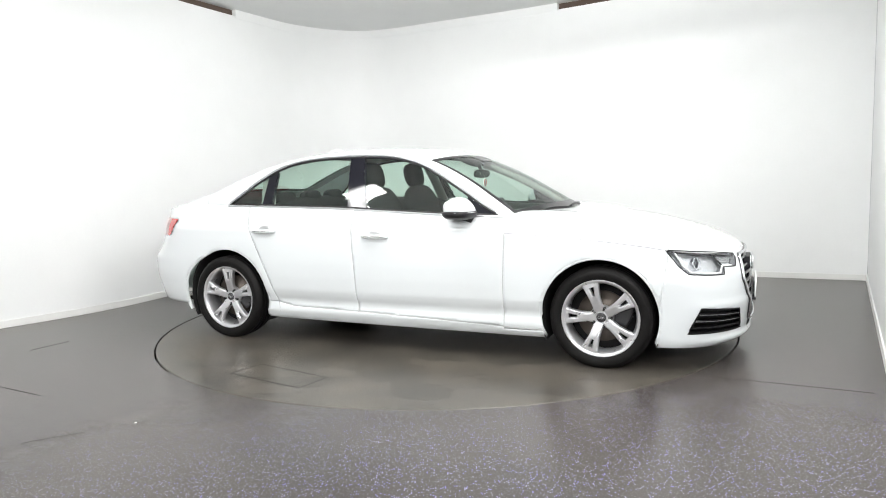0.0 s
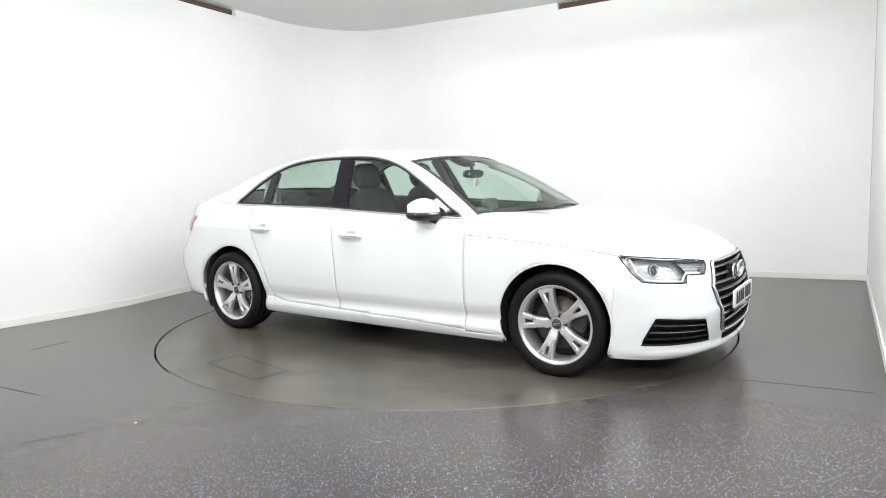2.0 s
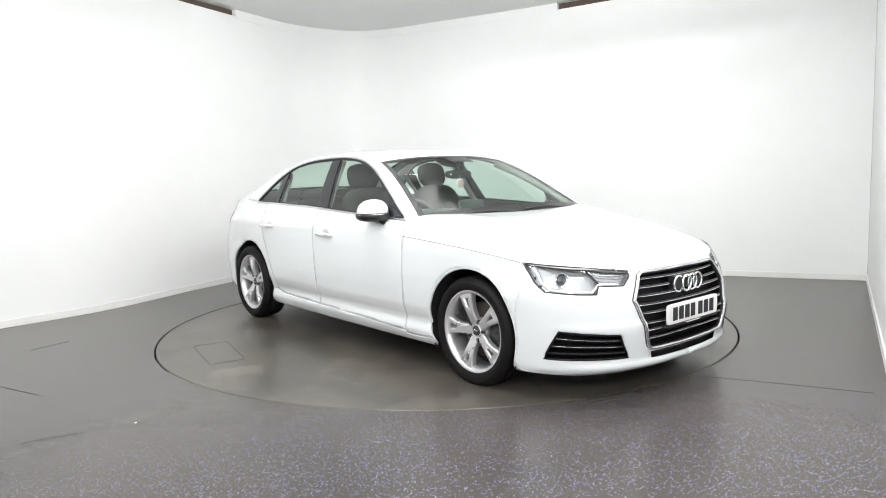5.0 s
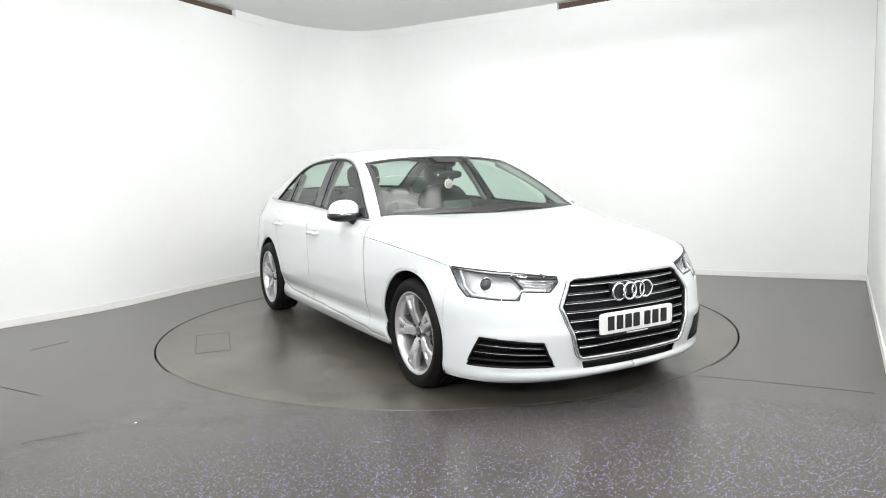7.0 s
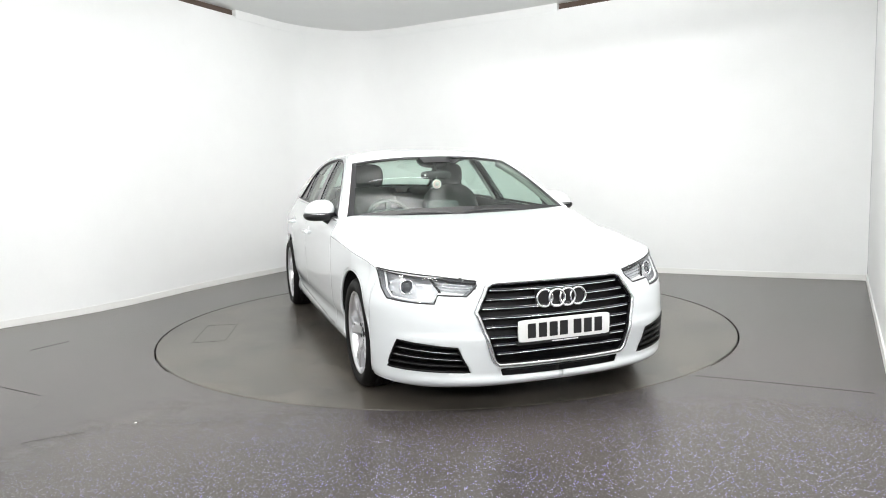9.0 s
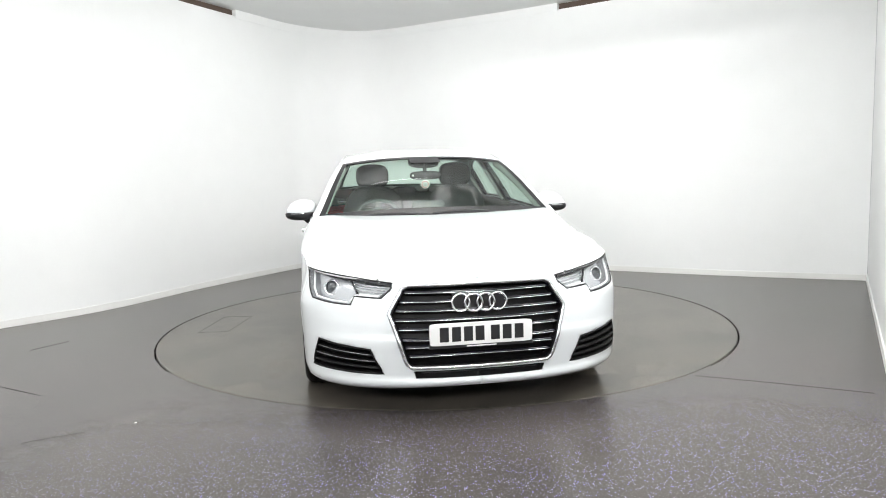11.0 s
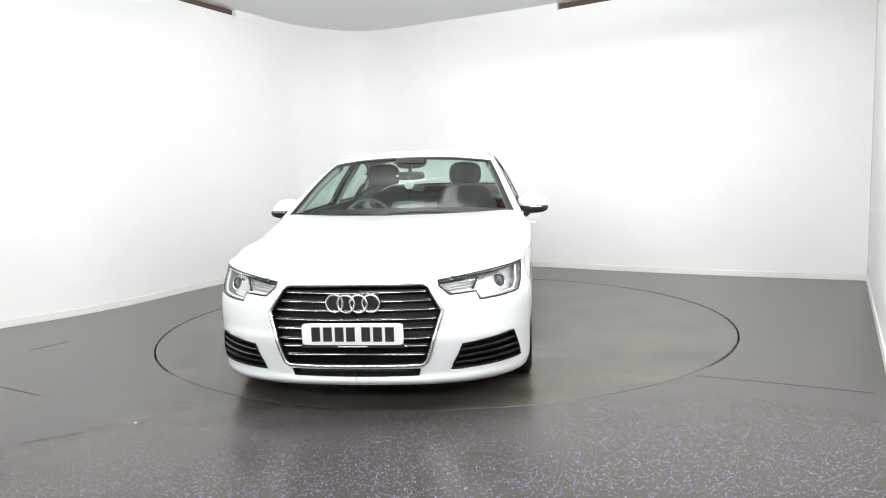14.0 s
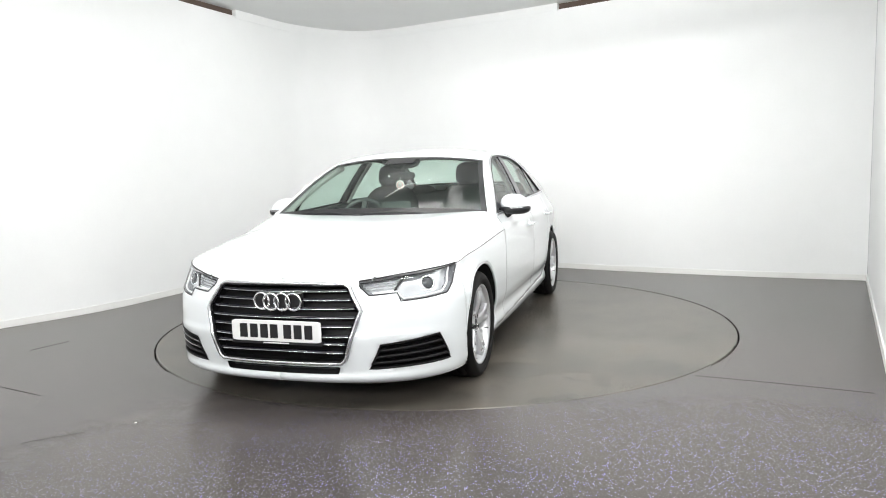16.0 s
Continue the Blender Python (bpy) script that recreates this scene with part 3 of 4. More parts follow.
def loop_tube(line, side, r, off, k=8, closed=True, flat=1.0):
    pts = [surf(s, z, off) for s, z in fine_line(line, 0.025, closed)]
    pts = [(p.x, p.y * side, p.z) for p in pts]
    sec = [(r * math.cos(2 * math.pi * i / k), r * flat * math.sin(2 * math.pi * i / k)) for i in range(k)]
    return sweep(pts, sec, closed)


def sheet(poly, side, off, cell=0.02):
    """Fills an outline on the skin with a net, at an offset."""
    p = np.array(poly)
    lo, hi = p.min(0), p.max(0)
    nu, nv = max(2, int((hi[0] - lo[0]) / cell)), max(2, int((hi[1] - lo[1]) / cell))
    us, vs = np.linspace(lo[0], hi[0], nu + 1), np.linspace(lo[1], hi[1], nv + 1)
    g = np.stack(np.meshgrid(us, vs, indexing="ij"), -1).reshape(-1, 2)
    g = snap(g, [(poly, True)], 0.52 * max((hi[0] - lo[0]) / nu, (hi[1] - lo[1]) / nv))
    faces, n = [], nv + 1
    ii, jj = np.meshgrid(np.arange(nu), np.arange(nv), indexing="ij")
    q = np.stack([ii * n + jj, (ii + 1) * n + jj, (ii + 1) * n + jj + 1, ii * n + jj + 1], -1).reshape(-1, 4)
    mid = g[q].mean(1)
    q = q[inside(poly, mid[:, 0], mid[:, 1])]
    verts = [surf(s, z, off) for s, z in g]
    return [(v.x, v.y * side, v.z) for v in verts], [tuple(int(i) for i in r) for r in q]


def clip_s(poly, at, sign):
    """Keeps the part of an outline ahead of (1) or behind (-1) a place along the car."""
    out = []
    for p, q in zip(poly, poly[1:] + poly[:1]):
        a, b = (p[0] - at) * sign, (q[0] - at) * sign
        if a >= 0:
            out.append(p)
        if (a < 0) != (b < 0):
            k = a / (a - b)
            out.append((p[0] + (q[0] - p[0]) * k, p[1] + (q[1] - p[1]) * k))
    return out


def whole_well(poly, off, depth):
    """The walls of a recess that spans the car's middle."""
    line = fine_line([(2.65, poly[0][1])] + poly[1:-1] + [(2.65, poly[-1][1])], 0.03)
    near, far = [surf(s, z, off) for s, z in line], [surf(s, z, off - depth) for s, z in line]
    rows = [[tuple(a), tuple(b)] for a, b in zip(near, far)]
    rows += [[(a.x, -a.y, a.z), (b.x, -b.y, b.z)] for a, b in list(zip(near, far))[::-1]][1:-1]
    return grid(rows, closed_u=True)


def well(poly, side, off, depth):
    """The walls of a recess behind an outline on the skin."""
    line = fine_line(poly, 0.03, True)
    rows = [[(p.x, p.y * side, p.z) for p in (surf(s, z, off), surf(s, z, off - depth))] for s, z in line]
    return grid(rows, closed_u=True)


CAR_LABEL = "white four-door saloon car with silver five-spoke alloy wheels"
car = tagged(new("car"), CAR_LABEL, "car")


def build_skin():
    sn, quads, mid = side_cells()
    names = [panel_of(s, z) for s, z in mid]
    base = [surf(s, z) for s, z in sn]
    doors = {}
    for side in (-1, 1):
        for panel in ("front_wing", "front_door", "rear_door", "rear_quarter", "sill", "side_frame"):
            q = [f for f, nme in zip(quads, names) if nme == panel]
            used = sorted({int(i) for f in q for i in f})
            at = {v: k for k, v in enumerate(used)}
            verts = [(base[i].x, base[i].y * side, base[i].z) for i in used]
            faces = [tuple(at[int(i)] for i in (f if side > 0 else f[::-1])) for f in q]
            doors[panel, side] = part(panel, (verts, faces), PAINT, car, thick=0.004)
    for panel in ("front_bumper", "rear_bumper"):
        q = [f for f, nme in zip(quads, names) if nme == panel]
        used = sorted({int(i) for f in q for i in f})
        at = {v: k for k, v in enumerate(used)}
        halves = []
        for side in (1, -1):
            halves.append(([(base[i].x, base[i].y * side, base[i].z) for i in used], [tuple(at[int(i)] for i in (f if side > 0 else f[::-1])) for f in q]))
        part(panel, join(*halves), PAINT, car, thick=0.004)

    # bonnet: from wing edge to wing edge
    edge = [(s, *surf(s, WING_TOP(s))) for s in np.concatenate([np.linspace(0.815, 1.8, 40), np.linspace(1.8, 2.6499, 42)[1:]])]
    ts = [math.sin(a) for a in np.linspace(-math.pi / 2, math.pi / 2, 49)]
    rows = []
    for s, x, y, z in edge:
        k = (s - 0.815) / (2.64 - 0.815)
        row = []
        for t in ts:
            back = 0.22 * (1 - abs(t) ** 2.4) * (1 - k) ** 3
            xx = x + back
            ridge = 0.012 * math.exp(-((abs(t) - 0.62) / 0.09) ** 2) * (1 - k) * min(1.0, k * 5)
            row.append((xx, t * y, z + (max(BONNET_MID(xx), z) - z) * (1 - abs(t) ** (3.6 + 16 * max(0.0, 1 - k * 3.2) ** 2)) + ridge - 0.001))
        rows.append(row)
    part("bonnet", grid(rows), PAINT, car, thick=0.004)

    def top_patch(xa, xb, ta, tb, nx, nt, off=0.0):
        return grid([[tuple(top_point(x, t, off)) for t in np.linspace(ta, tb, nt)] for x in np.linspace(xa, xb, nx)])

    for side in (-1, 1):
        part("bonnet_gap", strip([(s, WING_TOP(s) - 0.004) for s in np.linspace(1.83, 2.26, 24)], side, 0.0028, 0.0026), SEAM, car, "thin gap under the bonnet edge")
    part("roof", top_patch(0.17, -1.02, -1, 1, 40, 41), PAINT, car, thick=0.004)
    part("boot_lid", top_patch(-1.76, -2.61, -1, 1, 30, 31), PAINT, car, thick=0.004)
    for side in (-1, 1):
        part("a_pillar", top_patch(0.885, 0.17, 0.953 * side, side, 40, 6), PAINT, car, thick=0.004)
        part("c_pillar", top_patch(-1.02, -1.76, 0.86 * side, side, 30, 6), PAINT, car, thick=0.004)
    screen = part("windscreen", top_patch(0.90, 0.18, -0.93, 0.93, 30, 41, -0.004), SCREEN, car, "green-tinted windscreen glass")
    part("black_border", join(top_patch(0.90, 0.18, -0.96, -0.905, 30, 4, -0.001), top_patch(0.90, 0.18, 0.905, 0.96, 30, 4, -0.001),
                              top_patch(0.90, 0.81, -0.92, 0.92, 6, 41, -0.0012), top_patch(0.205, 0.165, -0.955, 0.955, 4, 41, -0.0012),
                              top_patch(0.29, 0.2, -0.17, 0.17, 4, 9, -0.0014)), FRIT, screen, "black ceramic edge of the windscreen")
    rear = part("rear_window", top_patch(-1.02, -1.76, -0.86, 0.86, 24, 31, -0.003), PANE, car, "green-tinted rear window glass")
    part("black_border", join(top_patch(-1.02, -1.76, -0.87, -0.82, 24, 3, -0.001), top_patch(-1.02, -1.76, 0.82, 0.87, 24, 3, -0.001),
                              top_patch(-1.02, -1.07, -0.86, 0.86, 3, 31, -0.001), top_patch(-1.71, -1.77, -0.86, 0.86, 3, 31, -0.001)), FRIT, rear)
    part("headliner", top_patch(0.15, -1.0, -0.97, 0.97, 24, 21, -0.03), HEADLINER, car, "pale grey cloth headliner")
    part("cowl", top_patch(1.0, 0.89, -0.95, 0.95, 4, 31, -0.02), BLACK, car, "black plastic cowl below the windscreen")
    return doors


def build_openings(doors):
    for side in (-1, 1):
        glass_cells = {"front": (-0.36, 0.80), "rear": (-1.105, -0.40), "quarter": (-1.5, -1.13)}
        for key, (a, b) in glass_cells.items():
            poly = clip_s(clip_s(DLO, a, 1), b, -1)
            owner = {"front": doors["front_door", side], "rear": doors["rear_door", side], "quarter": doors["rear_quarter", side]}[key]
            win = part("window", sheet(poly, side, -0.006), PANE, owner, "green-tinted side glass")
        # black pillars between the panes
        def pillar(pts, name, owner):
            part(name, join(sheet(pts, side, -0.002, 0.015), well(pts, side, -0.002, 0.03)), GLOSSBLACK, owner, "gloss black window pillar")
        pillar([(-0.235, BELT(-0.235) + .004), (-0.35, 1.352), (-0.465, 1.356), (-0.395, BELT(-0.395) + .004)], "b_pillar", car)
        pillar([(-1.075, BELT(-1.08) + .004), (-1.095, 1.27), (-1.165, 1.235), (-1.16, BELT(-1.16) + .004)], "c_pillar_trim", car)
        pillar([(0.775, 0.943), (0.52, 1.075), (0.535, BELT(0.535) + 0.004)], "mirror_triangle", doors["front_door", side])
        part("window_seal", loop_tube(DLO, side, 0.009, -0.003), BLACK, car, "black rubber window seal")
        arc = DLO[:53]
        outer = [(s + (0.012 if s > 0.2 else -0.010 if s < -1.0 else 0), z + 0.012) for s, z in arc]
        part("window_trim", join(loop_tube(outer, side, 0.0075, 0.001, closed=False), loop_tube([(x, BELT(x) - 0.008) for x in np.linspace(-1.49, 0.80, 40)], side, 0.0085, 0.001, closed=False)), SATIN, car, "satin aluminium window surround")
        part("shut_line", join(*[strip(fine_line(q, 0.02), side, 0.0022, 0.0026) for q in
                                 ([p for p in DOOR_SEAM_F if 0.2 < p[1] < 0.83] + [(0.812, 0.835)], [p for p in DOOR_SEAM_M if p[1] < 1.0], DOOR_SEAM_R, SILL_SEAM)]), SEAM, car, "thin shut lines between the panels")
        part("bonnet_line", strip([(s, WING_TOP(s) - 0.005) for s in np.linspace(0.815, 1.80, 30)], side, 0.0022, 0.0026), SHUT, car, "thin dark gap between bonnet and wing")
        for xh, zh, owner in ((-0.118, 0.803, "front_door"), (-1.065, 0.832, "rear_door")):
            y = half_width(xh, zh)
            h = part("handle", moved(rounded_block(0.098, 0.017, 0.0145, 3.2), Matrix.Translation((xh, side * (y + 0.030), zh))), PAINT, doors[owner, side], "white painted door handle")
            part("handle_cup", moved(rounded_block(0.062, 0.010, 0.036, 2.4), Matrix.Translation((xh, side * (y - 0.005), zh + 0.004))), SATIN, h, "pale recess behind the handle")
            part("chrome_inlay", moved(rounded_block(0.085, 0.003, 0.004, 3), Matrix.Translation((xh, side * (y + 0.046), zh + 0.002))), CHROME, h)
            for dx in (-0.085, 0.085):
                part("handle_foot", moved(rounded_block(0.014, 0.022, 0.013, 4, 6, 10), Matrix.Translation((xh + dx, side * (y + 0.012), zh))), PAINT, h)


doors = build_skin()
build_openings(doors)


def build_face():
    """Grille, intakes and lamps."""
    both = lambda f: join(f(1), f(-1))
    grille = part("grille", both(lambda sd: sheet(GRILLE, sd, -0.055)), VOID, car, "black single-frame grille")
    part("grille_well", whole_well(GRILLE, 0.0, 0.06), VOID, grille)
    rim = [(2.65, 0.664)] + GRILLE[1:-1] + [(2.65, 0.259)]
    half = [surf(s, z, 0.008) for s, z in fine_line(rim, 0.02)]
    ring = [(p.x, p.y, p.z) for p in half] + [(p.x, -p.y, p.z) for p in half[::-1]][1:-1]
    part("chrome_surround", sweep(ring, [(0.010 * math.cos(2 * math.pi * i / 8), 0.011 * math.sin(2 * math.pi * i / 8)) for i in range(8)], True, (1, 0, 0.1)), SURROUND, grille, "chrome frame of the grille")
    # a black ring stands in for the shadow line round the chrome frame
    edging = [surf(s, z, 0.003) for s, z in fine_line(rim, 0.02)]
    edging = [(p.x, p.y, p.z) for p in edging] + [(p.x, -p.y, p.z) for p in edging[::-1]][1:-1]
    part("surround_shadow_ring", sweep(edging, [(0.0118 * math.cos(2 * math.pi * i / 8), 0.0125 * math.sin(2 * math.pi * i / 8)) for i in range(8)], True, (1, 0, 0.1)), BLACK, grille, "thin black ring for the shadow line round the chrome frame")
    for z in (0.636, 0.592, 0.548, 0.502, 0.456, 0.410, 0.364, 0.318):
        w = np.interp(z, [0.266, 0.285, 0.505, 0.528, 0.645, 0.66], [0.345, 0.362, 0.440, 0.445, 0.380, 0.350]) - 0.010
        pts = []
        for y in np.linspace(-w, w, 33):
            p = surf(s_of_y(abs(y), z), z, -0.012 - 0.010 * (1 - (y / w) ** 2))
            pts.append((p.x, math.copysign(p.y, y) if y else 0.0, p.z))
        part("slat", sweep(pts, [(0.016, -0.0075), (-0.014, -0.004), (-0.016, 0.0), (-0.014, 0.004), (0.016, 0.0075)]), GLOSSBLACK, grille)
        part("chrome_strip", sweep([(p[0] + 0.013, p[1], p[2] - 0.004) for p in pts], [(0.004, -0.002), (-0.004, -0.002), (-0.004, 0.002), (0.004, 0.002)]), CHROME, grille, "thin chrome strip on a grille slat")
    ex = surf(2.65, 0.575).x + 0.012
    for k in range(4):
        y = (k - 1.5) * 0.0625
        pts = [(ex - 0.012 * (y / 0.1) ** 2 + 0.004 * (k % 2), y + 0.0435 * math.cos(a), 0.577 + 0.0435 * math.sin(a)) for a in np.linspace(0, 2 * math.pi, 40, endpoint=False)]
        part("badge_ring", tube(pts, 0.0065, 8, True, (1, 0, 0)), CHROME, grille, "chrome badge ring")
    part("grille_top_shade", box(ex - 0.05, ex - 0.012, -0.13, 0.13, 0.535, 0.62), BLACK, grille, smooth=False)
    chin = part("lower_intake", both(lambda sd: sheet(CHIN, sd, -0.04)), VOID, car, "black slot intake under the grille")
    part("intake_well", whole_well(CHIN, 0.0, 0.045), VOID, chin)
    part("intake_mesh_bar", both(lambda sd: loop_tube([(2.65, 0.222), (s_of_y(0.30, 0.222), 0.222)], sd, 0.004, -0.02, closed=False)), BLACK, chin)

    # front plate
    px = 2.276
    plate = part("front_plate", moved(rounded_block(0.006, 0.26, 0.0555, 14, 10, 40), Matrix.Translation((px, 0, 0.4275)) @ pose(0, 0, 0, 0, 1.5, 0)), PLATE, car, "white oblong front plate with dark markings")
    for y in (-0.187, -0.126, -0.066, -0.008, 0.070, 0.130, 0.191):
        part("plate_bar", box(px + 0.006, px + 0.0075, y - 0.0225, y + 0.0225, 0.391, 0.464), INK, plate, smooth=False)
    part("plate_holder", box(px - 0.03, px + 0.003, -0.262, 0.262, 0.358, 0.374), BLACK, car, "black plate holder", smooth=False)
    part("holder_text_bar", box(px + 0.003, px + 0.0045, -0.075, 0.075, 0.362, 0.368), PLATE, car, smooth=False)

    for side in (-1, 1):
        fog = part("fog_grille", sheet(FOG, side, -0.05), VOID, car, "black bumper corner grille")
        part("grille_well", well(FOG, side, 0.0, 0.055), VOID, fog)
        part("grille_lip", loop_tube(FOG, side, 0.006, 0.0), VOID, fog)
        for k in (0.27, 0.54, 0.80):
            a = Vector(FOG[0]).lerp(Vector(FOG[3]), k)
            b = Vector(FOG[1]).lerp(Vector(FOG[2]), k)
            pts = [surf(*(a.lerp(b, u)), -0.018) for u in np.linspace(0.0, 1, 14)]
            part("slat", sweep([(p.x, p.y * side, p.z) for p in pts], [(-0.022, -0.006), (0.018, -0.005), (0.018, 0.005), (-0.022, 0.006)]), VOID, fog)
            pts = [surf(*(a.lerp(b, u)), 0.001) for u in np.linspace(0.02, 0.98, 14)]
            part("slat_edge", tube([(p.x, p.y * side, p.z + 0.005) for p in pts], 0.0012, 6), SATIN if k != 0.8 else BLACK, fog)

        # headlamp: bowl, lens, inner units
        lamp = part("headlight", join(sheet(LAMP, side, -0.06), well(LAMP, side, -0.002, 0.06)), LAMPBODY, car, "clear headlight with a silver bowl")
        part("lens", sheet(LAMP, side, 0.002), LENS, lamp, "clear outer lens")
        part("black_edge", loop_tube(LAMP, side, 0.0045, 0.0), BLACK, lamp)
        c = surf(s_of_x(1.972, 0.66), 0.655, -0.036)
        nrm = (surf(s_of_x(1.972, 0.66), 0.655, 0.05) - c).normalized()
        nrm = (nrm + Vector((0.9, 0, 0))).normalized()
        m = Matrix.Translation((c.x, c.y * side, c.z)) @ Vector((nrm.x, nrm.y * side, nrm.z)).to_track_quat("Z", "Y").to_matrix().to_4x4()
        part("projector_ring", moved(lathe([(0.033, -0.03), (0.041, 0.0), (0.038, 0.005), (0.033, 0.0), (0.031, -0.02)], 32, "z"), m), CHROME, lamp, "chrome ring of the projector")
        part("projector_lens", moved(lathe([(0.0, 0.005), (0.018, 0.003), (0.028, -0.004), (0.034, -0.016)], 32, "z"), m), PROJECTOR, lamp, "smoked glass projector lens")
        module = [(s_of_x(1.855, 0.70), 0.718), (s_of_y(0.64, 0.69), 0.700), (s_of_y(0.60, 0.62), 0.622), (s_of_y(0.64, 0.59), 0.588), (s_of_y(0.735, 0.59), 0.592), (s_of_x(1.91, 0.63), 0.625)]
        part("reflector_panel", sheet(module, side, -0.045, 0.012), SILVER, lamp, "bright silver reflector panel")
        wing = [(s_of_y(0.615, 0.68), 0.690), (s_of_y(0.44, 0.665), 0.668), (s_of_y(0.50, 0.615), 0.614), (s_of_y(0.60, 0.62), 0.622)]
        part("inner_panel", sheet(wing, side, -0.03, 0.012), INSERT, lamp, "grey ribbed lamp insert")
        for k in (0.18, 0.42, 0.66, 0.9):
            pts = [Vector(wing[0]).lerp(Vector(wing[3]), k), Vector(wing[1]).lerp(Vector(wing[2]), k)]
            part("lamp_rib", loop_tube([tuple(q) for q in pts], side, 0.0035, -0.022, closed=False), SILVER if k < 0.8 else PLATE, lamp)
        drl = [(s_of_x(1.842, 0.71), 0.716), (s_of_x(1.885, 0.65), 0.640), (s_of_x(1.93, 0.61), 0.602), (s_of_y(0.735, 0.588), 0.588), (s_of_y(0.645, 0.585), 0.582), (s_of_y(0.61, 0.61), 0.620), (s_of_y(0.50, 0.615), 0.615)]
        part("light_guide", loop_tube(drl, side, 0.0055, -0.012, closed=False), PLATE, lamp, "white daytime light guide")
        part("bowl_divider", loop_tube([(s_of_y(0.635, 0.69), 0.700), (s_of_y(0.60, 0.62), 0.622)], side, 0.006, -0.018, closed=False), BLACK, lamp)
        part("top_brow", loop_tube([(q[0], q[1] - 0.008) for q in LAMP[:4]], side, 0.004, -0.012, closed=False), BLACK, lamp)

        tail = part("tail_light", sheet(TAILLAMP, side, 0.003), REDLENS, car, "red tail light lens")
        part("lamp_well", well(TAILLAMP, side, 0.003, 0.03), BLACK, tail)
        part("reflector", strip([(-2.2, 0.44), (-2.3, 0.435)], side, 0.014, 0.004, 0.004), REDLENS, car, "small red bumper reflector")


SILVER = mat("lamp_silver", (0.80, 0.81, 0.83), 0.22, 0.7, grain=0.05, scale=120)
PROJECTOR = mat("smoked_projector", (0.05, 0.055, 0.062), 0.05, coat=1.0, grain=0.05, scale=60)
INSERT = mat("grey_lamp_insert", (0.46, 0.47, 0.48), 0.3, 0.5, grain=0.08, scale=90)
build_face()


def build_mirror(side):
    v, f = rounded_block(0.10, 0.105, 0.088, 2.3, 18, 30)
    v = [(x * (1 - 0.25 * max(z, 0) / 0.088) - 0.02 * max(z, 0) / 0.088, y - 0.15 * max(z, 0), z if z > 0 else z * 0.06) for x, y, z in v]
    m = Matrix.Translation((0.520, side * 0.928, 0.975)) @ pose(0, 0, 0, 0, 0, side * 14)
    flip = [(x, y * side, z) for x, y, z in v]
    mirror = part("door_mirror", moved((flip, f), m), PAINT, car, "white door mirror with a black base")
    low = [(x * 1.05, y * 1.05 * side, (z if z > 0 else z * 2.2) * 0.42) for x, y, z in rounded_block(0.10, 0.105, 0.05, 2.6, 12, 30)[0]]
    part("lower_shell", moved((low, rounded_block(0.10, 0.105, 0.05, 2.6, 12, 30)[1]), m @ pose(0, 0, -0.013)), BLACK, mirror, "black lower mirror shell")
    part("indicator", moved(tube([(0.105 * math.cos(a), side * 0.111 * math.sin(a), -0.009) for a in np.linspace(-0.5, 1.25, 12)], 0.0035, 6), m), CHROME, mirror, "slim chrome-edged indicator")
    part("arm", sweep([(0.52, side * 0.895, 0.957), (0.54, side * 0.875, 0.925), (0.555, side * 0.845, 0.900)], [(-0.042, -0.018), (0.042, -0.018), (0.042, 0.018), (-0.042, 0.018)]), BLACK, mirror, "black mirror arm")
    part("mirror_glass", moved(rounded_block(0.006, 0.078, 0.042, 3.0, 10, 24), m @ pose(-0.074, 0, 0.024, 0, 8, 0)), CHROME, mirror, "mirror glass")


for sd in (-1, 1):
    build_mirror(sd)


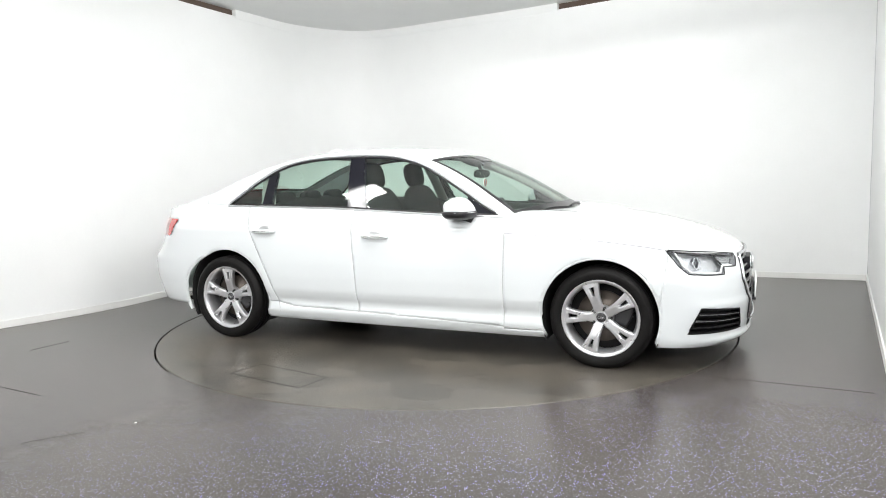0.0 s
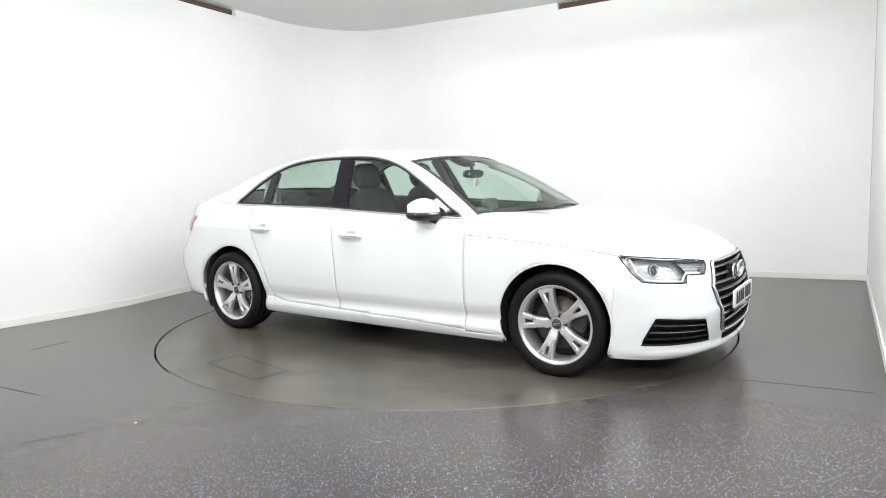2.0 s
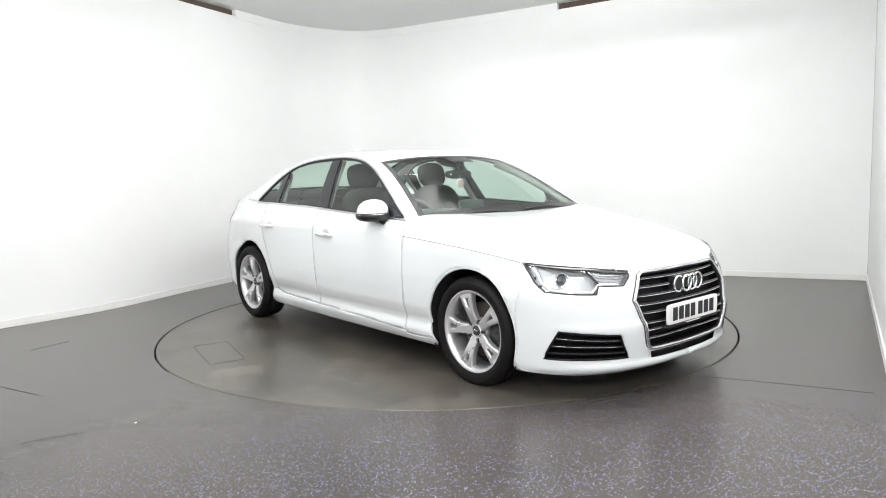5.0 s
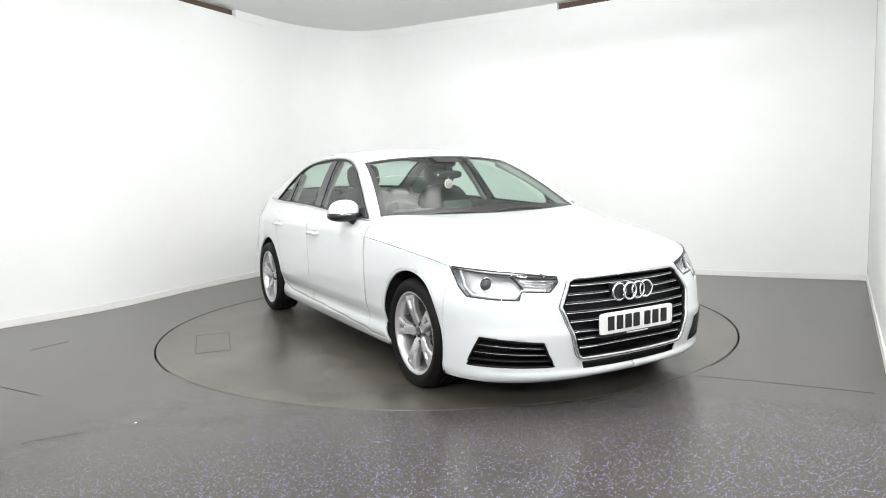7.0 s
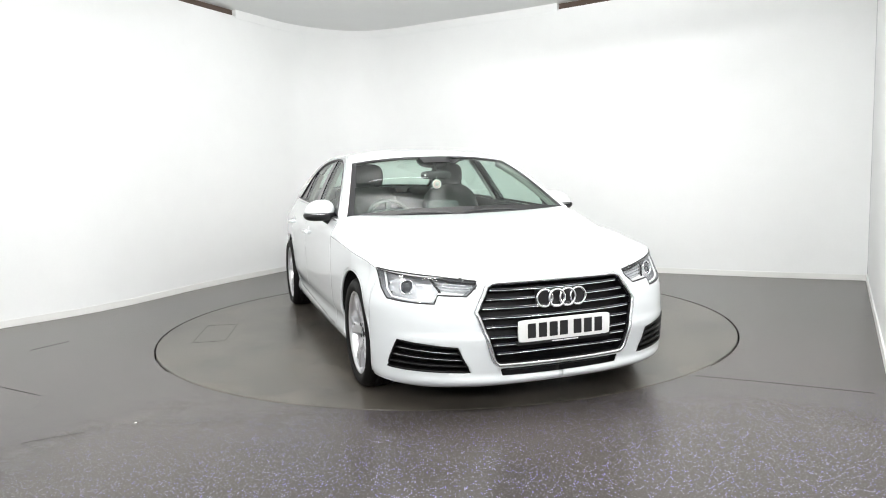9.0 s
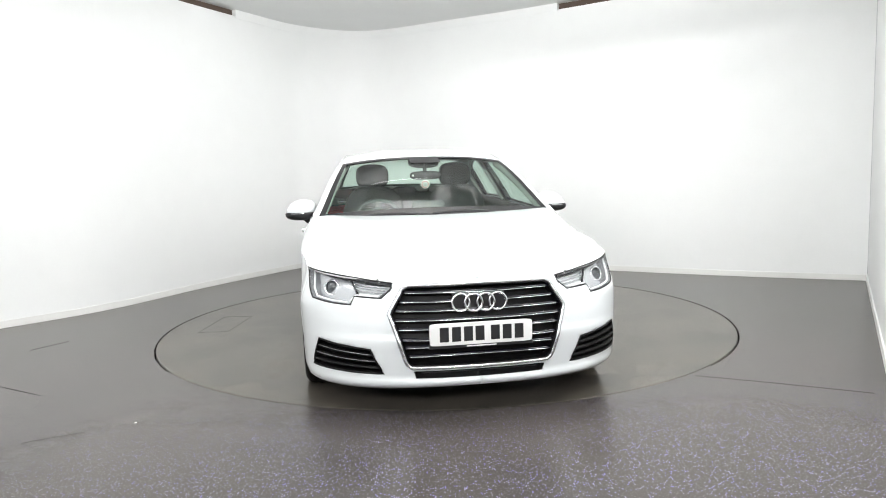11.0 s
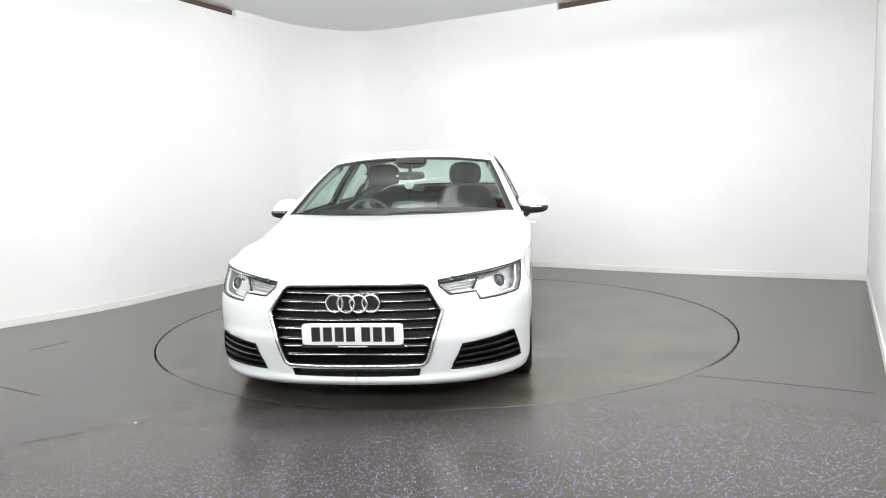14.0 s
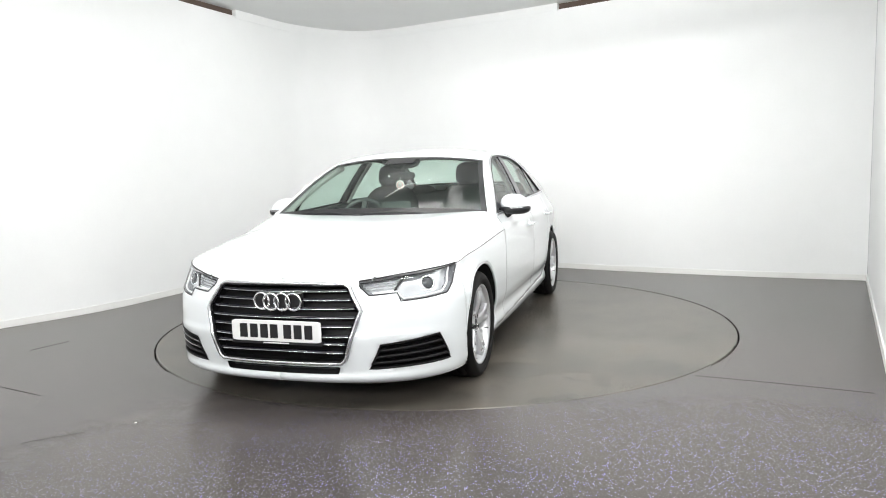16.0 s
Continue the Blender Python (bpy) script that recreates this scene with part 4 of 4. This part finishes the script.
def build_wheel():
    """One wheel round the y axis; its face looks to -y."""
    wheel = new("wheel")
    wheel.parent = car
    R, r = 0.319, 0.236
    tyre = [(r - 0.012, -0.085), (r + 0.004, -0.098), (r + 0.02, -0.105), (r + 0.048, -0.112), (R - 0.028, -0.108), (R - 0.012, -0.096), (R - 0.003, -0.080), (R - 0.001, -0.052), (R - 0.007, -0.05), (R - 0.007, -0.044),
            (R, -0.042), (R, -0.006), (R - 0.007, -0.004), (R - 0.007, 0.004), (R, 0.006), (R, 0.042), (R - 0.007, 0.044), (R - 0.007, 0.05), (R - 0.001, 0.052), (R - 0.012, 0.096), (R - 0.028, 0.108), (r + 0.03, 0.108), (r - 0.012, 0.09)]
    part("tyre", lathe(tyre, 72), RUBBER, wheel, "black road tyre")
    rim = [(r - 0.015, 0.09), (r - 0.022, 0.02), (r - 0.03, -0.03), (r - 0.021, -0.072), (r - 0.014, -0.088), (r - 0.004, -0.096), (r + 0.005, -0.098), (r + 0.008, -0.094), (r + 0.004, -0.086)]
    rim_ob = part("rim", lathe(rim, 72), ALLOY, wheel, "silver alloy rim")
    # five spokes that split towards the rim, each with a slot
    def face_y(u):
        return -0.060 - 0.022 * u - 0.010 * math.sin(u * math.pi)

    def blade(pts):
        """A bar over (along, across) outline pairs: left and right edges."""
        rows = []
        for rad, a, b in pts:
            a, b = a * 1.2 if a < -0.02 else a * 0.9, b * 1.2 if b > 0.02 else b * 0.9
            u = (rad - 0.045) / (r - 0.06)
            y = face_y(u)
            rows.append([(a, y + 0.035, rad), (a, y + 0.004, rad), (a + (b - a) * 0.2, y - 0.003, rad), (a + (b - a) * 0.8, y - 0.003, rad), (b, y + 0.004, rad), (b, y + 0.035, rad)])
        v, f = grid(rows, closed_v=True)
        n = len(v)
        return v, f + [tuple(range(6)), tuple(range(n - 1, n - 7, -1))]

    left = blade([(0.035, -0.029, 0.001), (0.075, -0.025, 0.001), (0.12, -0.027, 0.0), (0.145, -0.031, -0.005), (0.17, -0.035, -0.008), (0.195, -0.040, -0.012), (0.222, -0.048, -0.016)])
    right = blade([(0.035, -0.001, 0.029), (0.075, -0.001, 0.025), (0.12, 0.0, 0.027), (0.145, 0.007, 0.031), (0.17, 0.011, 0.035), (0.195, 0.015, 0.040), (0.222, 0.020, 0.048)])
    bridge = blade([(0.196, -0.026, 0.026), (0.222, -0.030, 0.030)])
    core = blade([(0.035, -0.0265, 0.0265), (0.08, -0.0235, 0.0235), (0.118, -0.0205, 0.0205), (0.142, -0.008, 0.008)])
    core = [(x, y - 0.0012, z) for x, y, z in core[0]], core[1]
    spoke = join(left, right, bridge, core)
    for k in range(5):
        turn = pose(0, 0, 0, 0, 72 * k - 17, 0)
        part("spoke", moved(spoke, turn), ALLOY, rim_ob, smooth=False, bevel=0.003)
    part("hub", lathe([(0.0, -0.058), (0.045, -0.060), (0.066, -0.054), (0.074, -0.03), (0.074, 0.0)], 40), ALLOY, rim_ob)
    part("hub_cap", lathe([(0.0, -0.068), (0.022, -0.067), (0.029, -0.063), (0.031, -0.055)], 32), CAPGREY, rim_ob, "dark grey hub cap")
    part("cap_badge", join(*[tube([((k - 1.5) * 0.0095 + 0.0065 * math.cos(a), -0.0685, 0.0065 * math.sin(a)) for a in np.linspace(0, 2 * math.pi, 14, endpoint=False)], 0.0012, 5, True, (0, 1, 0)) for k in range(4)]), CHROME, rim_ob)
    for k in range(5):
        a = math.radians(72 * k - 17 + 36)
        x, z = 0.056 * math.sin(a), 0.056 * math.cos(a)
        part("bolt", moved(lathe([(0.0, -0.064), (0.007, -0.064), (0.010, -0.060), (0.0125, -0.066), (0.0125, -0.05)], 12), Matrix.Translation((x, 0, z))), BLACK, rim_ob, "dark wheel bolt")
    part("valve", moved(lathe([(0.0, -0.095), (0.004, -0.094), (0.004, -0.07)], 8), Matrix.Translation((0.195, 0, 0.02))), BLACK, rim_ob)
    part("brake_disc", lathe([(0.04, 0.0), (0.04, -0.012), (0.075, -0.015), (0.08, -0.006), (0.158, -0.006), (0.158, 0.016), (0.04, 0.016)], 48), DISC, wheel, "brown-grey brake disc")
    part("caliper", moved(rounded_block(0.05, 0.035, 0.085, 4), pose(0.135, 0.0, 0.03, 0, 20, 0)), CAPGREY, wheel, "grey brake caliper")
    # added black disc, in place of the shade deep inside the wheel
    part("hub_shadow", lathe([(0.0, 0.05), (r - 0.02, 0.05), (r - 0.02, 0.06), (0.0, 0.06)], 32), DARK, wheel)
    return wheel


CAPGREY = mat("dark_grey_cap", (0.05, 0.05, 0.053), 0.35, 0.3, grain=0.1, scale=90)


def build_running_gear():
    first = build_wheel()
    spin = {(1, -1): 0, (-1, -1): 17, (1, 1): 25, (-1, 1): 40}
    first.location = (AXLE, -0.785, 0.310)
    for (sx, sy), a in spin.items():
        if (sx, sy) == (1, -1):
            continue
        x, y, z = (AXLE, sy * 0.785, 0.310) if sx > 0 else (-AXLE - 0.04, sy * 0.815, 0.316)
        copy_thing(first, pose(x, y, z, 0, a, 0 if sy < 0 else 180))
    # dark arch liners and floor pan
    for side in (-1, 1):
        for x0, z0, r in ((1.405, 0.315, 0.372), (-1.455, 0.308, 0.391)):
            rows = []
            for a in np.linspace(-0.45, math.pi + 0.45, 40):
                x, z = x0 + r * math.cos(a), max(z0 + r * math.sin(a), 0.15)
                y = half_width(x, max(z, 0.2)) - 0.006
                rows.append([(x, side * y, z), (x, side * (y - 0.03), z), (x, side * 0.55, z)])
            part("arch_liner", grid(rows), LINER, car, "black wheel arch liner", thick=0.006)
            part("arch_inner", (lambda q: ([(x, side * 0.56, z) for x, z in q], [tuple(range(len(q)))]))([(x, max(z, 0.16)) for x, z in circle_poly(x0, z0, r + 0.03, 32)]), LINER, car, thick=0.006)
            arch = circle_poly(x0, z0, r - 0.007, 64)
            lip = [q for q in arch[58:] + arch[:42] if q[1] > 0.165]
            part("arch_lip", loop_tube(lip, side, 0.0085, -0.005, closed=False), PAINT, car)
            flange = circle_poly(x0, z0, r + 0.004, 64)
            part("arch_flange", strip([q for q in flange[58:] + flange[:42] if q[1] > 0.19], side, 0.014, -0.0012), PAINT, car)
        part("sill_edge", loop_tube([(-1.05, 0.187), (-0.5, 0.181), (1.03, 0.170)], side, 0.007, -0.004, closed=False), PAINT, car)
        part("bumper_edge", loop_tube([(1.77, 0.158), (1.95, 0.155), (2.15, 0.148), (2.35, 0.147), (2.65, 0.155)], side, 0.006, -0.003, closed=False), PAINT, car)
    part("floor_pan", join(box(-1.05, 1.02, -0.80, 0.80, 0.165, 0.19), box(1.02, 2.12, -0.54, 0.54, 0.17, 0.20), box(-2.2, -1.05, -0.54, 0.54, 0.2, 0.23)), LINER, car, "black underbody", smooth=False)
    part("engine_bay", box(1.05, 1.9, -0.5, 0.5, 0.2, 0.62), LINER, car, "dark engine bay mass", smooth=False)
    part("bulkhead", box(0.84, 1.045, -0.80, 0.80, 0.195, 0.80), LINER, car, smooth=False)


build_running_gear()


def build_cabin():
    for side in (-1, 1):
        rows = [[(x, side * (half_width(x, z) - 0.07), z) for z in np.linspace(0.22, BELT(x) - 0.005, 6)] for x in np.linspace(-1.2, 0.80, 20)]
        part("door_card", grid(rows), CARD, car, "dark grey door trim panel", thick=0.02)
        # inner pillars
        for line in ([(-0.42, 1.36), (-0.33, 0.95)], [(-1.2, 1.26), (-1.12, 0.98)]):
            pts = [surf(s, z, -0.045) for s, z in fine_line(line, 0.1)]
            part("pillar_trim", sweep([(p.x, p.y * side, p.z) for p in pts], [(-0.05, -0.012), (0.05, -0.012), (0.05, 0.012), (-0.05, 0.012)]), HEADLINER, car, "pale inner pillar trim")
        pts = [top_point(x, 0.955 * side, -0.045) for x in np.linspace(0.8, 0.12, 12)]
        part("pillar_trim", tube([tuple(q) for q in pts], 0.03, 8), HEADLINER, car)
        seat = part("front_seat", moved(rounded_block(0.27, 0.26, 0.09, 3.5), Matrix.Translation((0.02, side * 0.36, 0.47))), CLOTH, car, "black cloth front seat")
        part("backrest", moved(rounded_block(0.085, 0.255, 0.335, 3.2, 16, 24), pose(-0.32, side * 0.36, 0.805, 0, -16, 0)), CLOTH, seat)
        part("headrest", moved(rounded_block(0.05, 0.14, 0.104, 3.0), pose(-0.435, side * 0.36, 1.215, 0, -12, 0)), CLOTH, seat)
        for dy in (-0.055, 0.055):
            part("headrest_post", tube([(-0.40, side * 0.36 + dy, 1.05), (-0.43, side * 0.36 + dy, 1.16)], 0.0065, 8, False, (0, 1, 0)), CHROME, seat, "steel headrest post")
    bench = part("rear_bench", moved(rounded_block(0.27, 0.62, 0.09, 4), Matrix.Translation((-0.88, 0, 0.48))), CLOTH, car, "black cloth rear bench")
    part("backrest", moved(rounded_block(0.08, 0.62, 0.31, 4), pose(-1.18, 0, 0.76, 0, -20, 0)), CLOTH, bench)
    for y in (-0.36, 0.0, 0.36):
        part("headrest", moved(rounded_block(0.05, 0.125, 0.055, 3), pose(-1.27, y, 1.055, 0, -12, 0)), CLOTH, bench)
    part("parcel_shelf", box(-1.75, -1.25, -0.66, 0.66, 0.965, 0.985), CABIN, car, "dark parcel shelf", smooth=False)
    # dashboard
    prof = [(0.95, 0.55), (0.42, 0.55), (0.38, 0.72), (0.42, 0.86), (0.55, 0.925), (0.75, 0.925), (1.0, 0.90)]
    rows = [[(x, y, z - 0.02 * abs(y)) for x, z in prof] for y in np.linspace(-0.76, 0.76, 15)]
    dash = part("dashboard", grid(rows), CABIN, car, "dark grey soft-touch dashboard", thick=0.01)
    part("binnacle", moved(rounded_block(0.13, 0.19, 0.045, 3), Matrix.Translation((0.50, -0.36, 0.93))), CABIN, dash)
    part("screen", moved(rounded_block(0.008, 0.125, 0.06, 6), pose(0.47, 0.0, 0.965, 0, -8, 0)), CABIN, dash, "black centre display")
    m = pose(0.30, -0.36, 0.86, 0, 65, 0)
    wheel = part("steering_wheel", moved(tube([(0.185 * math.cos(a), 0.185 * math.sin(a), 0) for a in np.linspace(0, 2 * math.pi, 48, endpoint=False)], 0.016, 10, True), m), CABIN, car, "dark leather steering wheel")
    part("wheel_boss", moved(rounded_block(0.075, 0.08, 0.03, 3), m), CABIN, wheel)
    part("wheel_spoke", moved(join(box(-0.02, 0.02, -0.18, 0.18, -0.01, 0.01), box(-0.18, 0.0, -0.02, 0.02, -0.01, 0.01)), m), CABIN, wheel, smooth=False)
    # mirror, sensor housing and hanging disc
    mir = part("rear_view_mirror", moved(rounded_block(0.02, 0.118, 0.032, 3.2), pose(0.33, 0.0, 1.212, 0, 8, -8)), BLACK, car, "black rear-view mirror")
    part("stem", tube([(0.33, 0, 1.22), (0.30, 0, 1.30)], 0.014, 8, False, (0, 1, 0)), BLACK, mir)
    part("mirror_lamp", moved(rounded_block(0.004, 0.008, 0.008, 2, 6, 10), Matrix.Translation((0.355, -0.095, 1.212))), PLATE, mir)
    part("sensor_housing", moved(rounded_block(0.085, 0.12, 0.026, 2.6), pose(0.235, 0, 1.312, 0, 25, 0)), BLACK, car, "black sensor housing behind the windscreen")
    disc = part("hanging_disc", moved(lathe([(0.0, -0.004), (0.030, -0.004), (0.035, -0.002), (0.035, 0.002), (0.030, 0.004), (0.0, 0.004)], 28, "x"), Matrix.Translation((0.355, -0.005, 1.143))), PLATE, car, "round pale pendant hanging from the mirror")
    part("disc_ring", tube([(0.36, -0.005 + 0.024 * math.cos(a), 1.143 + 0.024 * math.sin(a)) for a in np.linspace(0, 2 * math.pi, 24, endpoint=False)], 0.003, 6, True, (1, 0, 0)), REDLENS, disc, "red ring on the pendant")
    part("disc_centre", moved(lathe([(0.0, 0.006), (0.014, 0.006), (0.016, 0.003)], 20, "x"), Matrix.Translation((0.355, -0.005, 1.143))), INSERT, disc)
    part("cord", tube([(0.345, -0.003, 1.21), (0.355, -0.005, 1.178)], 0.0015, 5, False, (0, 1, 0)), PLATE, disc)
    # wipers and roof fin
    for y0, y1 in ((0.55, -0.05), (-0.02, -0.62)):
        pts = []
        for u in np.linspace(0, 1, 12):
            y = y0 + (y1 - y0) * u
            p = top_point(0.885 - 0.035 * math.sin(u * 2.6), y / 0.84, -0.002)
            pts.append(tuple(p))
        part("wiper", tube(pts, 0.009, 6), BLACK, car, "black windscreen wiper")
    part("aerial_fin", moved(rounded_block(0.075, 0.018, 0.032, 2.2), Matrix.Translation((-0.98, 0, 1.395 + 0.025))), PAINT, car, "white shark-fin aerial")


build_cabin()

# ---- what turns ----
CAR_OFFSET = Vector((0.0975, -0.1954, 0.0))


def motions():
    rows_table, rows_car = [], []
    for k in range(33):
        t = 0.5 * k
        a = -23.97 - 5.195 * t
        turn = Matrix.Rotation(radians(a), 4, "Z")
        p = turn @ CAR_OFFSET
        rows_table.append((t, pose(0, 0, 0, 0, 0, a)))
        rows_car.append((t, pose(p.x, p.y, 0, 0, 0, a)))
    walk(turntable, rows_table)
    walk(car, rows_car)


motions()
